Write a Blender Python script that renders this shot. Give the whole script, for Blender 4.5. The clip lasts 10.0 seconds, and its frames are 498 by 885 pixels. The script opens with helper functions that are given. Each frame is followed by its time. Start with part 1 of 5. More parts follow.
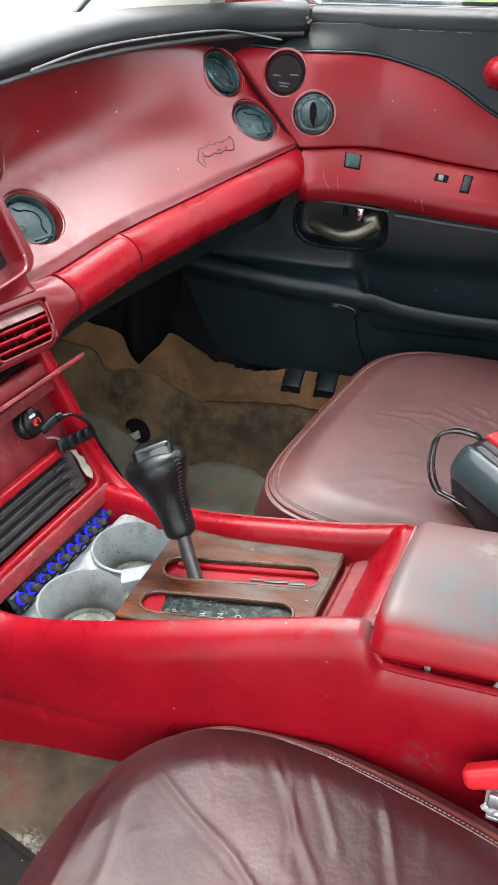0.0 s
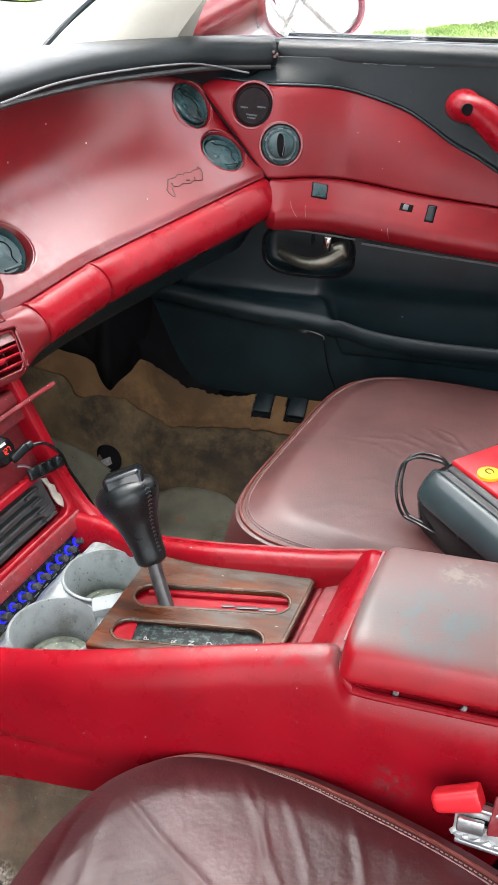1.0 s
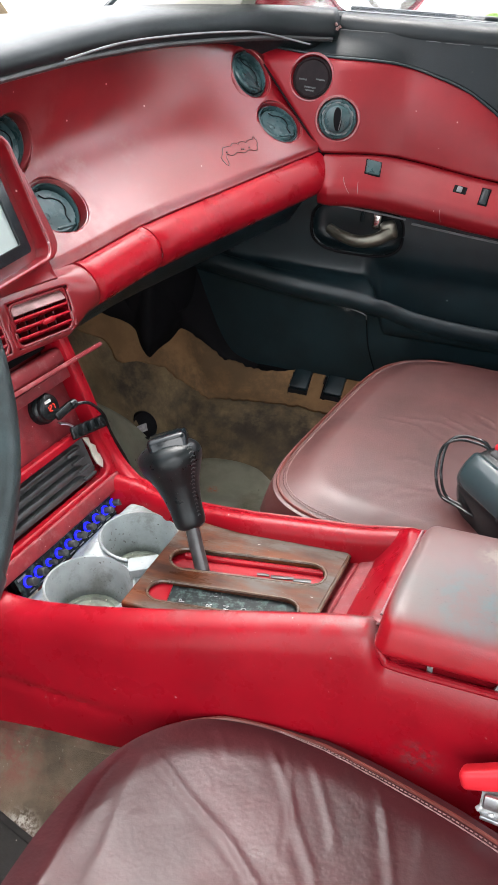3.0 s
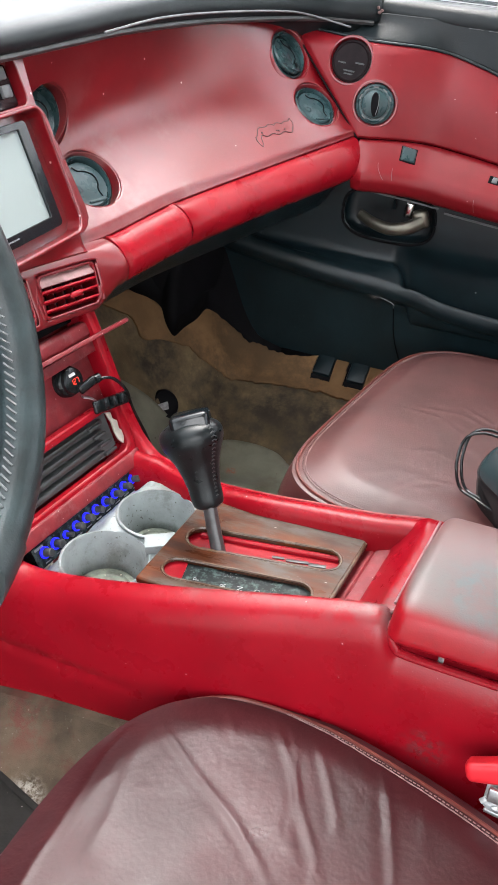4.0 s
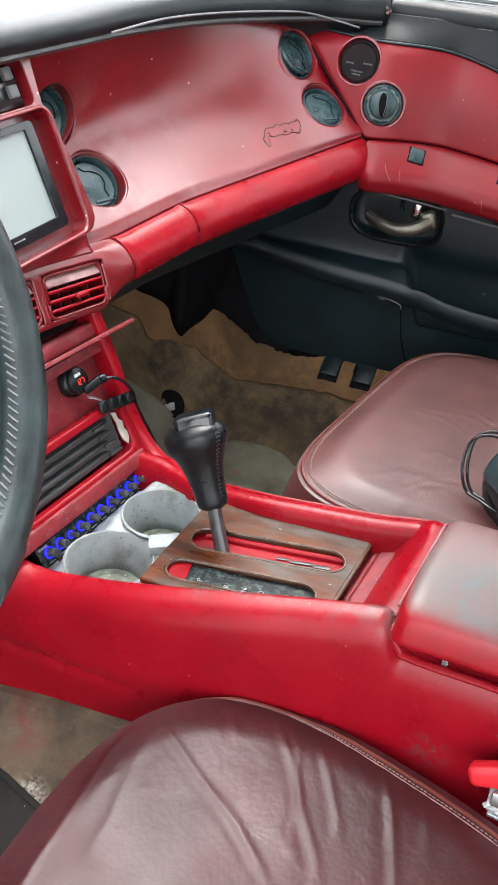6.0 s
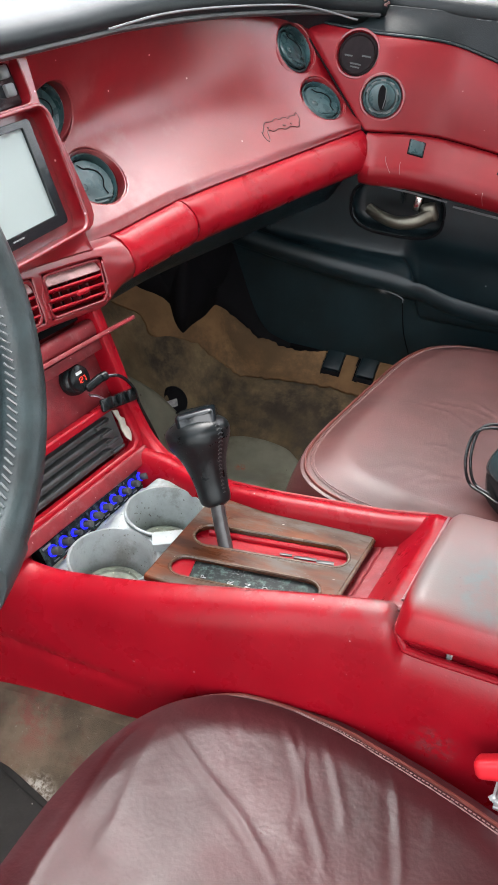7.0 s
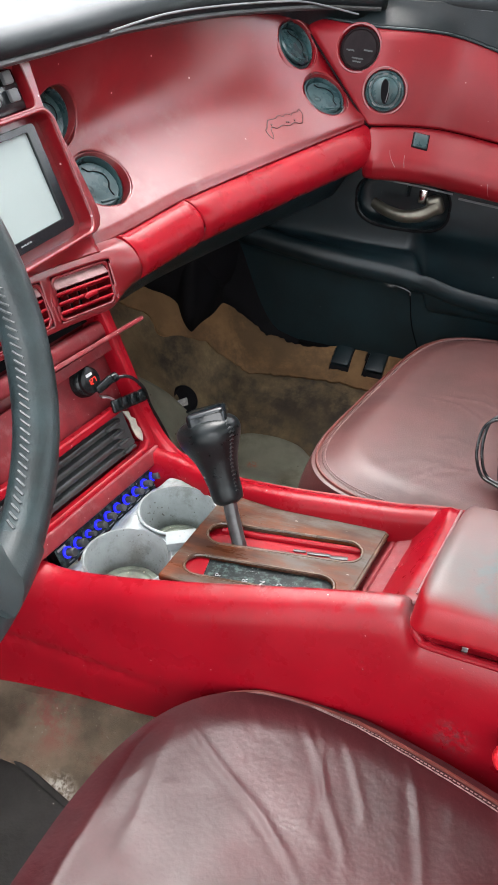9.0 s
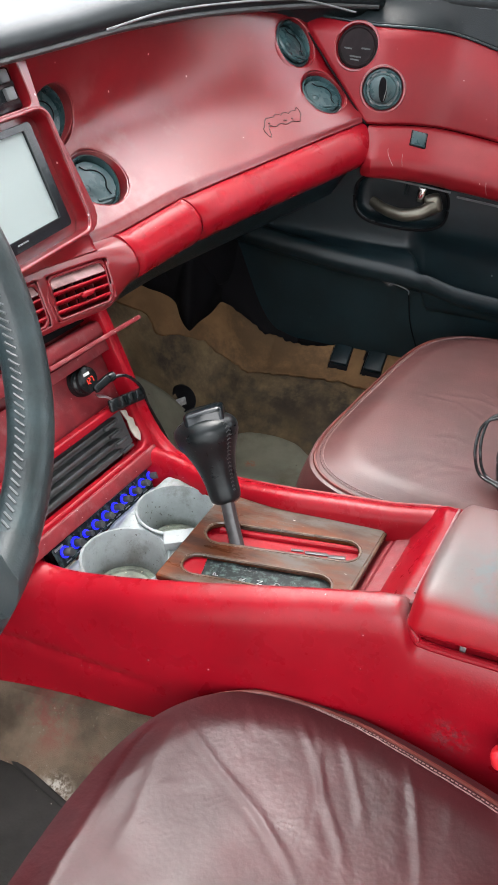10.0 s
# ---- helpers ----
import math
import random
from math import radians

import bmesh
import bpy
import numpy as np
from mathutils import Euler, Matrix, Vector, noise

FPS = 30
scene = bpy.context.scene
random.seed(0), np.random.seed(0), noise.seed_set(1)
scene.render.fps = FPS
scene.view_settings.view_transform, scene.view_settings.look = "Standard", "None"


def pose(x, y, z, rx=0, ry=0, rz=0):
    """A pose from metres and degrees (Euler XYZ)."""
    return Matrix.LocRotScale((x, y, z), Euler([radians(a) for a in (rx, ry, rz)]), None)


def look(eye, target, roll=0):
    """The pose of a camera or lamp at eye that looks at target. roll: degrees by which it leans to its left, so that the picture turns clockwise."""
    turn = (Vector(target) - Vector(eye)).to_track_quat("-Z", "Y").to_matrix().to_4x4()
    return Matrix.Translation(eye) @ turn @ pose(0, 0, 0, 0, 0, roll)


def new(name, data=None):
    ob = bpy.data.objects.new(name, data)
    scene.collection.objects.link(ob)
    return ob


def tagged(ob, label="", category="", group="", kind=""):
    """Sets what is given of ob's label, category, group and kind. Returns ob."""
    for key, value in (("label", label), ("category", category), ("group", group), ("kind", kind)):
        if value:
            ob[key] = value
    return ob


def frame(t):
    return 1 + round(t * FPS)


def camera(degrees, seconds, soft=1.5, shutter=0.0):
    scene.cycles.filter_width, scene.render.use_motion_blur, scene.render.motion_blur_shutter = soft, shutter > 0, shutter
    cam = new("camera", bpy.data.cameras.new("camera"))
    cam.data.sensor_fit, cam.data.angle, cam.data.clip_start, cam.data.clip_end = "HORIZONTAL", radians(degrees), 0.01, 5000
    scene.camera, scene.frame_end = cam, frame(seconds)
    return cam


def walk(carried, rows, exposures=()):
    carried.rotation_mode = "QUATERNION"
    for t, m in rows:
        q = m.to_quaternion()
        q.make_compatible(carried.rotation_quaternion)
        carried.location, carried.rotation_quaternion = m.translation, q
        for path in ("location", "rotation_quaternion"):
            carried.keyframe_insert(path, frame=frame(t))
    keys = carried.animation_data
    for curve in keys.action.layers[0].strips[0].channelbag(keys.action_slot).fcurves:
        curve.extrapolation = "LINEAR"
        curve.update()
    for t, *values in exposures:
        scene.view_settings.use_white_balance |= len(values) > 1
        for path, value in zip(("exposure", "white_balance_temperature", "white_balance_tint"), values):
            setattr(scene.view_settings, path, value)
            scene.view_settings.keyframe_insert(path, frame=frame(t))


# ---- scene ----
cam = camera(31.5, 10.0, soft=1.1)
PATH = [
    (0, (0.014, 0.009, 0.926), (-0.539, 1.614, -0.131), -0.8),
    (0.5, (0.016, 0.001, 0.938), (-0.502, 1.633, -0.097), -0.6),
    (1, (0.02, 0.005, 0.938), (-0.483, 1.652, -0.079), -0.2),
    (1.5, (0.022, 0.003, 0.942), (-0.48, 1.652, -0.073), -0.7),
    (2, (0.022, 0.004, 0.942), (-0.491, 1.654, -0.065), -1.1),
    (2.5, (0.015, -0.004, 0.942), (-0.502, 1.642, -0.071), -1.1),
    (3, (-0.004, -0.012, 0.926), (-0.54, 1.602, -0.126), 2.6),
    (3.2, (-0.005, -0.0125, 0.9255), (-0.563, 1.623, -0.16), 2.97),
    (4.3, (-0.008, -0.015, 0.923), (-0.585, 1.591, -0.18), 5.15),
    (4.5, (-0.008, -0.015, 0.923), (-0.577, 1.565, -0.163), 5.2),
    (5, (-0.007, -0.014, 0.924), (-0.58, 1.565, -0.161), 5.1),
    (5.5, (-0.006, -0.013, 0.923), (-0.585, 1.565, -0.161), 4.9),
    (7, (-0.001, -0.008, 0.924), (-0.593, 1.557, -0.171), 3.7),
    (7.5, (-0.001, -0.009, 0.927), (-0.602, 1.548, -0.176), 2.9),
    (8, (-0.001, -0.01, 0.926), (-0.608, 1.546, -0.175), 2.5),
    (8.5, (0.0, -0.01, 0.928), (-0.611, 1.542, -0.175), 2.2),
    (9, (-0.001, -0.01, 0.927), (-0.613, 1.542, -0.176), 1.9),
    (9.5, (-0.001, -0.009, 0.926), (-0.615, 1.542, -0.177), 1.8),
    (10, (0.001, -0.007, 0.926), (-0.611, 1.544, -0.179), 1.8),
]
walk(cam, [(t, look(eye, target, roll)) for t, eye, target, roll in PATH])

# ---- world, sun, exposure ----
world = bpy.data.worlds.new("overcast_sky")
scene.world = world
world.use_nodes = True
wn = world.node_tree
sky = wn.nodes.new("ShaderNodeTexSky")
sky.sky_type, sky.sun_disc = "NISHITA", False
sky.sun_elevation, sky.sun_rotation = radians(68), radians(330)
sky.air_density, sky.dust_density, sky.ozone_density = 1.0, 4.0, 0.6
pale = wn.nodes.new("ShaderNodeHueSaturation")
pale.inputs["Saturation"].default_value = 0.25
wn.links.new(sky.outputs[0], pale.inputs["Color"])
wn.links.new(pale.outputs[0], wn.nodes["Background"].inputs[0])
wn.nodes["Background"].inputs[1].default_value = 0.16
# Added wide fill from the driver's side, not where the sky puts its sun.
sun = new("sun", bpy.data.lights.new("sun", "SUN"))
sun.data.energy, sun.data.angle, sun.data.color = 0.48, radians(50), (1.0, 0.97, 0.95)
sun.matrix_basis = look((1.5, -3.6, 3.7), (-0.1, 0.7, 0.3))
scene.view_settings.exposure = 2.56


# ---- building tools ----
def V(*a):
    return Vector(a)


def track(keys):
    """A smooth line through keys (t, a, b, ...): gives the values at t."""
    ts = [k[0] for k in keys]
    vs = [np.array(k[1:], float) for k in keys]
    n = len(ts)
    sl = []
    for i in range(n):
        if i in (0, n - 1):
            j = min(i, n - 2)
            sl.append((vs[j + 1] - vs[j]) / (ts[j + 1] - ts[j]))
        else:
            sl.append((vs[i + 1] - vs[i - 1]) / (ts[i + 1] - ts[i - 1]))

    def at(t):
        if t <= ts[0]:
            return vs[0] + sl[0] * (t - ts[0])
        if t >= ts[-1]:
            return vs[-1] + sl[-1] * (t - ts[-1])
        i = max(j for j in range(n - 1) if ts[j] <= t)
        h = ts[i + 1] - ts[i]
        s = (t - ts[i]) / h
        return ((2 * s**3 - 3 * s * s + 1) * vs[i] + (s**3 - 2 * s * s + s) * h * sl[i]
                + (3 * s * s - 2 * s**3) * vs[i + 1] + (s**3 - s * s) * h * sl[i + 1])
    return at


def step(a, b, x):
    s = min(1.0, max(0.0, (x - a) / (b - a)))
    return s * s * (3 - 2 * s)


def lerp(a, b, s):
    return a + (b - a) * s


def thing(name, base, label, category, group="", kind=""):
    ob = new(name)
    ob.empty_display_size = 0.02
    ob.matrix_basis = Matrix.Translation(base)
    return tagged(ob, label, category, group, kind)


def part(name, bm, material, parent=None, label="", sharp=35, solid=0.0, bevel=0.0, flat=False):
    """Links a bmesh as one mesh object, under parent where one is given; vertices are in the place's own metres."""
    me = bpy.data.meshes.new(name)
    bmesh.ops.recalc_face_normals(bm, faces=bm.faces)
    bm.to_mesh(me)
    bm.free()
    me.materials.append(material)
    ob = new(name, me)
    if not flat:
        me.polygons.foreach_set("use_smooth", [True] * len(me.polygons))
        me.set_sharp_from_angle(angle=radians(sharp))
    if parent:
        ob.parent = parent
        if parent.parent is None:
            ob.matrix_parent_inverse = parent.matrix_basis.inverted()
    if solid:
        m = ob.modifiers.new("solid", "SOLIDIFY")
        m.thickness, m.offset = solid, 0.0
    if bevel:
        m = ob.modifiers.new("bevel", "BEVEL")
        m.width, m.segments, m.limit_method, m.angle_limit = bevel, 2, "ANGLE", radians(40)
    if label:
        tagged(ob, label)
    return ob


def grid(f, nu, nv, holes=(), skip=None, wrap=False):
    """A sheet f(u, v) with u, v from 0 to 1; holes: (centre, radius), cut clean; wrap joins v = 1 to v = 0."""
    bm = bmesh.new()
    rows = [[bm.verts.new(f(i / nu, j / nv)) for j in range(nv + (0 if wrap else 1))] for i in range(nu + 1)]
    for i in range(nu):
        for j in range(nv):
            k = (j + 1) % len(rows[i])
            bm.faces.new((rows[i][j], rows[i + 1][j], rows[i + 1][k], rows[i][k]))
    for c, r in holes:
        c = Vector(c)
        dead = [fc for fc in bm.faces if (fc.calc_center_median() - c).length < r]
        edge = {v for fc in dead for v in fc.verts if any(g not in dead for g in v.link_faces)}
        bmesh.ops.delete(bm, geom=dead, context="FACES")
        for v in edge:
            if v.is_valid and v.link_faces:
                d = v.co - c
                v.co = c + d * (r / max(d.length, 1e-6))
    if skip:
        bmesh.ops.delete(bm, geom=[fc for fc in bm.faces if skip(fc.calc_center_median())], context="FACES")
    bm.verts.ensure_lookup_table()
    return bm


def cap_ends(bm):
    bmesh.ops.holes_fill(bm, edges=[e for e in bm.edges if e.is_boundary], sides=0)
    return bm


def tube(pts, r, n=8, close=False, flat=1.0, ends=True):
    """A round bar along pts; r is a number or a function of 0..1; flat squashes it."""
    bm = bmesh.new()
    pts = [Vector(p) for p in pts]
    m = len(pts)
    rings = []
    for i, p in enumerate(pts):
        a = pts[(i - 1) % m] if close or i else p
        b = pts[(i + 1) % m] if close or i < m - 1 else p
        d = (b - a).normalized()
        s = d.cross(Vector((0, 0, 1)))
        if s.length < 1e-3:
            s = d.cross(Vector((1, 0, 0)))
        s.normalize()
        w = s.cross(d)
        rr = r(i / max(m - 1, 1)) if callable(r) else r
        rings.append([bm.verts.new(p + (s * math.cos(2 * math.pi * k / n) + w * flat * math.sin(2 * math.pi * k / n)) * rr) for k in range(n)])
    for i in range(m if close else m - 1):
        for k in range(n):
            bm.faces.new((rings[i][k], rings[i][(k + 1) % n], rings[(i + 1) % m][(k + 1) % n], rings[(i + 1) % m][k]))
    if not close and ends:
        bm.faces.new(rings[0]), bm.faces.new(rings[-1])
    return bm


def smooth_line(keys, n=40):
    """n + 1 places on a smooth line through the keys (x, y, z)."""
    at = track([(i, *k) for i, k in enumerate(keys)])
    return [Vector(at((len(keys) - 1) * i / n)) for i in range(n + 1)]


def rbox(sx, sy, sz, bevel=0.002, seg=3, m=None):
    bm = bmesh.new()
    bmesh.ops.create_cube(bm, size=1.0)
    bmesh.ops.scale(bm, vec=(sx, sy, sz), verts=bm.verts)
    if bevel:
        bmesh.ops.bevel(bm, geom=bm.edges[:], offset=bevel, segments=seg, profile=0.5, affect="EDGES")
    if m is not None:
        bm.transform(m)
    return bm


def lathe(profile, n=40, m=None):
    """A turned body: profile of (radius, height) about local z."""
    bm = bmesh.new()
    rings = []
    for r, h in profile:
        rings.append([bm.verts.new((r * math.cos(2 * math.pi * k / n), r * math.sin(2 * math.pi * k / n), h)) for k in range(n)] if r > 1e-6 else [bm.verts.new((0, 0, h))])
    for a, b in zip(rings, rings[1:]):
        for k in range(n):
            if len(a) == 1 and len(b) == 1:
                continue
            if len(a) == 1:
                bm.faces.new((a[0], b[(k + 1) % n], b[k]))
            elif len(b) == 1:
                bm.faces.new((a[k], a[(k + 1) % n], b[0]))
            else:
                bm.faces.new((a[k], a[(k + 1) % n], b[(k + 1) % n], b[k]))
    if m is not None:
        bm.transform(m)
    return bm


def outline(w, h, r, n=6, cx=0.0, cy=0.0):
    """A rounded rectangle, as a list of (x, y)."""
    out = []
    for qx, qy, a0 in ((1, 1, 0), (-1, 1, 90), (-1, -1, 180), (1, -1, 270)):
        for k in range(n + 1):
            a = radians(a0 + 90 * k / n)
            out.append((cx + qx * (w / 2 - r) + r * math.cos(a), cy + qy * (h / 2 - r) + r * math.sin(a)))
    return out


def plate(outer, holes, t, m=None):
    """A flat plate of thickness t (local z from -t to 0) with holes through it."""
    bm = bmesh.new()
    edges = []
    for loop in (outer, *holes):
        vs = [bm.verts.new((x, y, 0)) for x, y in loop]
        edges += [bm.edges.new((vs[i], vs[(i + 1) % len(vs)])) for i in range(len(vs))]
    bmesh.ops.triangle_fill(bm, use_beauty=True, use_dissolve=False, edges=edges)
    got = bmesh.ops.extrude_face_region(bm, geom=bm.faces[:])
    bmesh.ops.translate(bm, vec=(0, 0, -t), verts=[g for g in got["geom"] if isinstance(g, bmesh.types.BMVert)])
    if m is not None:
        bm.transform(m)
    return bm


def basis(o, x, y):
    """A local frame at o with axes x, y and their normal."""
    x = Vector(x).normalized()
    z = x.cross(Vector(y)).normalized()
    y = z.cross(x)
    return Matrix(((x.x, y.x, z.x, o[0]), (x.y, y.y, z.y, o[1]), (x.z, y.z, z.z, o[2]), (0, 0, 0, 1)))


def merge(*bms):
    out = bmesh.new()
    for b in bms:
        me = bpy.data.meshes.new("tmp")
        b.to_mesh(me)
        out.from_mesh(me)
        b.free()
        bpy.data.meshes.remove(me)
    return out


# ---- materials ----
def surface(name, base, rough=0.5, metal=0.0, var=0.15, scale=14.0, bump=0.0, bscale=400.0, worn=None, chips=None, spec=0.5,
            second=None, rvar=0.1, coat=0.0, stretch=(1, 1, 1), fold=0.0, fscale=20.0, rub=None, worn2=None, dust=None, spots=()):
    """A procedural material: base colour with soft variation; worn: (colour, scale, from, to, share); chips: (colour, scale, size);
    bump: fine grain; fold: broad creases."""
    ma = bpy.data.materials.new(name)
    ma.use_nodes = True
    nt = ma.node_tree
    N, L = nt.nodes, nt.links
    b = N["Principled BSDF"]
    co = N.new("ShaderNodeTexCoord")
    mp = N.new("ShaderNodeMapping")
    mp.inputs["Scale"].default_value = stretch
    L.new(co.outputs["Object"], mp.inputs[0])

    def noise_tex(s, detail=5.0, rough_=0.6):
        t = N.new("ShaderNodeTexNoise")
        t.inputs["Scale"].default_value, t.inputs["Detail"].default_value, t.inputs["Roughness"].default_value = s, detail, rough_
        L.new(mp.outputs[0], t.inputs["Vector"])
        return t

    def ramp(src, lo, hi):
        r = N.new("ShaderNodeMapRange")
        r.interpolation_type = "SMOOTHSTEP"
        r.inputs["From Min"].default_value, r.inputs["From Max"].default_value = lo, hi
        L.new(src, r.inputs["Value"])
        return r.outputs[0]

    def mix(fac, a, c, share=1.0):
        m = N.new("ShaderNodeMix")
        m.data_type = "RGBA"
        if share != 1.0:
            k = N.new("ShaderNodeMath")
            k.operation = "MULTIPLY"
            k.inputs[1].default_value = share
            L.new(fac, k.inputs[0])
            fac = k.outputs[0]
        L.new(fac, m.inputs[0])
        for sock, val in ((m.inputs[6], a), (m.inputs[7], c)):
            if isinstance(val, tuple):
                sock.default_value = (*val, 1)
            else:
                L.new(val, sock)
        return m.outputs[2]

    n1 = noise_tex(scale)
    dark = tuple(max(0.0, c * (1 - var)) for c in base)
    light = second or tuple(min(1.0, c * (1 + var)) for c in base)
    col = mix(ramp(n1.outputs[0], 0.3, 0.7), dark, light)
    if worn:
        c2, s2, lo, hi, share = worn
        mask = ramp(noise_tex(s2, 8.0, 0.7).outputs[0], lo, hi)
        if rub:
            xyz = N.new("ShaderNodeSeparateXYZ")
            L.new(co.outputs["Object"], xyz.inputs[0])
            k = N.new("ShaderNodeMath")
            k.operation = "MULTIPLY"
            L.new(mask, k.inputs[0])
            L.new(ramp(xyz.outputs[2], *rub), k.inputs[1])
            mask = k.outputs[0]
        col = mix(mask, col, c2, share)
        if worn2:
            c4, s4, lo4, hi4, share4 = worn2
            k = N.new("ShaderNodeMath")
            k.operation = "MULTIPLY"
            L.new(ramp(noise_tex(s4, 6.0, 0.65).outputs[0], lo4, hi4), k.inputs[0])
            L.new(mask, k.inputs[1])
            col = mix(k.outputs[0], col, c4, share4)
    if chips:
        c3, s3, size = chips
        vo = N.new("ShaderNodeTexVoronoi")
        vo.inputs["Scale"].default_value, vo.inputs["Randomness"].default_value = s3, 1.0
        L.new(mp.outputs[0], vo.inputs["Vector"])
        col = mix(ramp(vo.outputs["Distance"], size, size * 0.6), col, c3)
    if dust:
        c5, s5, lo5 = dust
        d5 = N.new("ShaderNodeMath")
        d5.operation = "MULTIPLY"
        L.new(ramp(noise_tex(s5, 2.0, 0.5).outputs[0], lo5, lo5 + 0.04), d5.inputs[0])
        L.new(ramp(noise_tex(s5 * 0.06, 3.0, 0.6).outputs[0], 0.42, 0.68), d5.inputs[1])
        col = mix(d5.outputs[0], col, c5, 0.8)
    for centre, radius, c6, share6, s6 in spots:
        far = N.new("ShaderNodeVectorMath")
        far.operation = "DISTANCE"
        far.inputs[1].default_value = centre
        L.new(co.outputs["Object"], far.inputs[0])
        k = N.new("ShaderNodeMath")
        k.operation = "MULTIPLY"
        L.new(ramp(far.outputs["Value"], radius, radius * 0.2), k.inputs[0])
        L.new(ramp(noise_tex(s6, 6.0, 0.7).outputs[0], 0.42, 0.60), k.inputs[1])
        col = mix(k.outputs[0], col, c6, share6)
    L.new(col, b.inputs["Base Color"])
    b.inputs["Metallic"].default_value = metal
    b.inputs["Specular IOR Level"].default_value = spec
    b.inputs["Coat Weight"].default_value = coat
    b.inputs["Coat Roughness"].default_value = 0.15
    rr = N.new("ShaderNodeMapRange")
    rr.inputs["To Min"].default_value, rr.inputs["To Max"].default_value = max(0.02, rough - rvar), min(1.0, rough + rvar)
    L.new(noise_tex(scale * 2.3).outputs[0], rr.inputs["Value"])
    L.new(rr.outputs[0], b.inputs["Roughness"])
    last = None
    if bump:
        bp = N.new("ShaderNodeBump")
        bp.inputs["Strength"].default_value, bp.inputs["Distance"].default_value = bump, 0.001
        L.new(noise_tex(bscale, 3.0, 0.5).outputs[0], bp.inputs["Height"])
        last = bp
    if fold:
        bp = N.new("ShaderNodeBump")
        bp.inputs["Strength"].default_value, bp.inputs["Distance"].default_value = fold, 0.006
        ft = noise_tex(fscale, 2.0, 0.5)
        ft.inputs["Distortion"].default_value = 0.7
        L.new(ft.outputs[0], bp.inputs["Height"])
        if last:
            L.new(last.outputs[0], bp.inputs["Normal"])
        last = bp
    if last:
        L.new(last.outputs[0], b.inputs["Normal"])
    return ma


def glowing(name, colour, strength):
    ma = bpy.data.materials.new(name)
    ma.use_nodes = True
    b = ma.node_tree.nodes["Principled BSDF"]
    b.inputs["Base Color"].default_value = (*colour, 1)
    b.inputs["Emission Color"].default_value = (*colour, 1)
    b.inputs["Emission Strength"].default_value = strength
    return ma


def clear(name, tint=(1, 1, 1), rough=0.0):
    ma = bpy.data.materials.new(name)
    ma.use_nodes = True
    b = ma.node_tree.nodes["Principled BSDF"]
    b.inputs["Base Color"].default_value = (*tint, 1)
    b.inputs["Roughness"].default_value = rough
    b.inputs["Transmission Weight"].default_value = 1.0
    b.inputs["IOR"].default_value = 1.45
    return ma


rubbed = surface("rubbed_pink_edge", (0.30, 0.17, 0.17), 0.4, var=0.3, scale=60)
RED = (0.170, 0.0018, 0.006)
# Two grey patches: scuffed paint, and some of the panel's sheen painted in.
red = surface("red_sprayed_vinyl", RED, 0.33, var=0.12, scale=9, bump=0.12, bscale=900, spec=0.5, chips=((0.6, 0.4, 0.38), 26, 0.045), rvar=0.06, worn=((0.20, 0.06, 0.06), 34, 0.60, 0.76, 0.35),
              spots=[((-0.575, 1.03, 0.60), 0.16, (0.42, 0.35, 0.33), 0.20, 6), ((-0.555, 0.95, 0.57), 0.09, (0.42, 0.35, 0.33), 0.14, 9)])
red.node_tree.nodes["Principled BSDF"].inputs["Coat Weight"].default_value = 1.0
red.node_tree.nodes["Principled BSDF"].inputs["Coat Roughness"].default_value = 0.27
red_gloss = surface("red_gloss_paint", (0.255, 0.0030, 0.010), 0.29, spec=0.26, worn=((0.22, 0.009, 0.015), 7, 0.46, 0.7, 0.45), var=0.1, scale=12, bump=0.12, bscale=500, chips=((0.6, 0.36, 0.34), 38, 0.038), dust=((0.45, 0.22, 0.21), 330, 0.715), rvar=0.1, spots=[((-0.015, 0.575, 0.224), 0.034, (0.075, 0.045, 0.05), 0.55, 160)] + [((x, 0.625, z), 0.042, (0.135, 0.085, 0.085), 0.75, 24) for x, z in ((-0.08, 0.352), (-0.125, 0.346), (-0.175, 0.338), (-0.225, 0.328), (-0.275, 0.318))])
red_satin = surface("red_satin_paint", (0.215, 0.0030, 0.009), 0.44, spec=0.45, var=0.12, scale=10, bump=0.12, bscale=600, worn=((0.20, 0.012, 0.018), 6, 0.46, 0.7, 0.4), chips=((0.6, 0.36, 0.34), 34, 0.04), rvar=0.08)
red_worn = surface("red_worn_paint", (0.27, 0.004, 0.010), 0.35, spec=0.36, var=0.2, scale=12, bump=0.10, bscale=700,
                   worn=((0.180, 0.118, 0.112), 4, 0.05, 0.40, 0.92), rub=(0.3715, 0.3830), worn2=((0.12, 0.145, 0.14), 5, 0.38, 0.72, 0.6), chips=((0.6, 0.55, 0.5), 60, 0.03), dust=((0.05, 0.06, 0.06), 300, 0.70),
                   spots=[((0.024, 0.714, 0.388), 0.034, (0.30, 0.27, 0.22), 0.6, 60), ((0.005, 0.638, 0.384), 0.06, (0.10, 0.15, 0.16), 0.8, 22)])
red_dusty = surface("red_dusty_paint", (0.19, 0.014, 0.02), 0.55, var=0.2, scale=40, bump=0.3, bscale=600,
                    worn=((0.26, 0.13, 0.13), 60, 0.5, 0.7, 0.4), chips=((0.6, 0.5, 0.46), 90, 0.07))
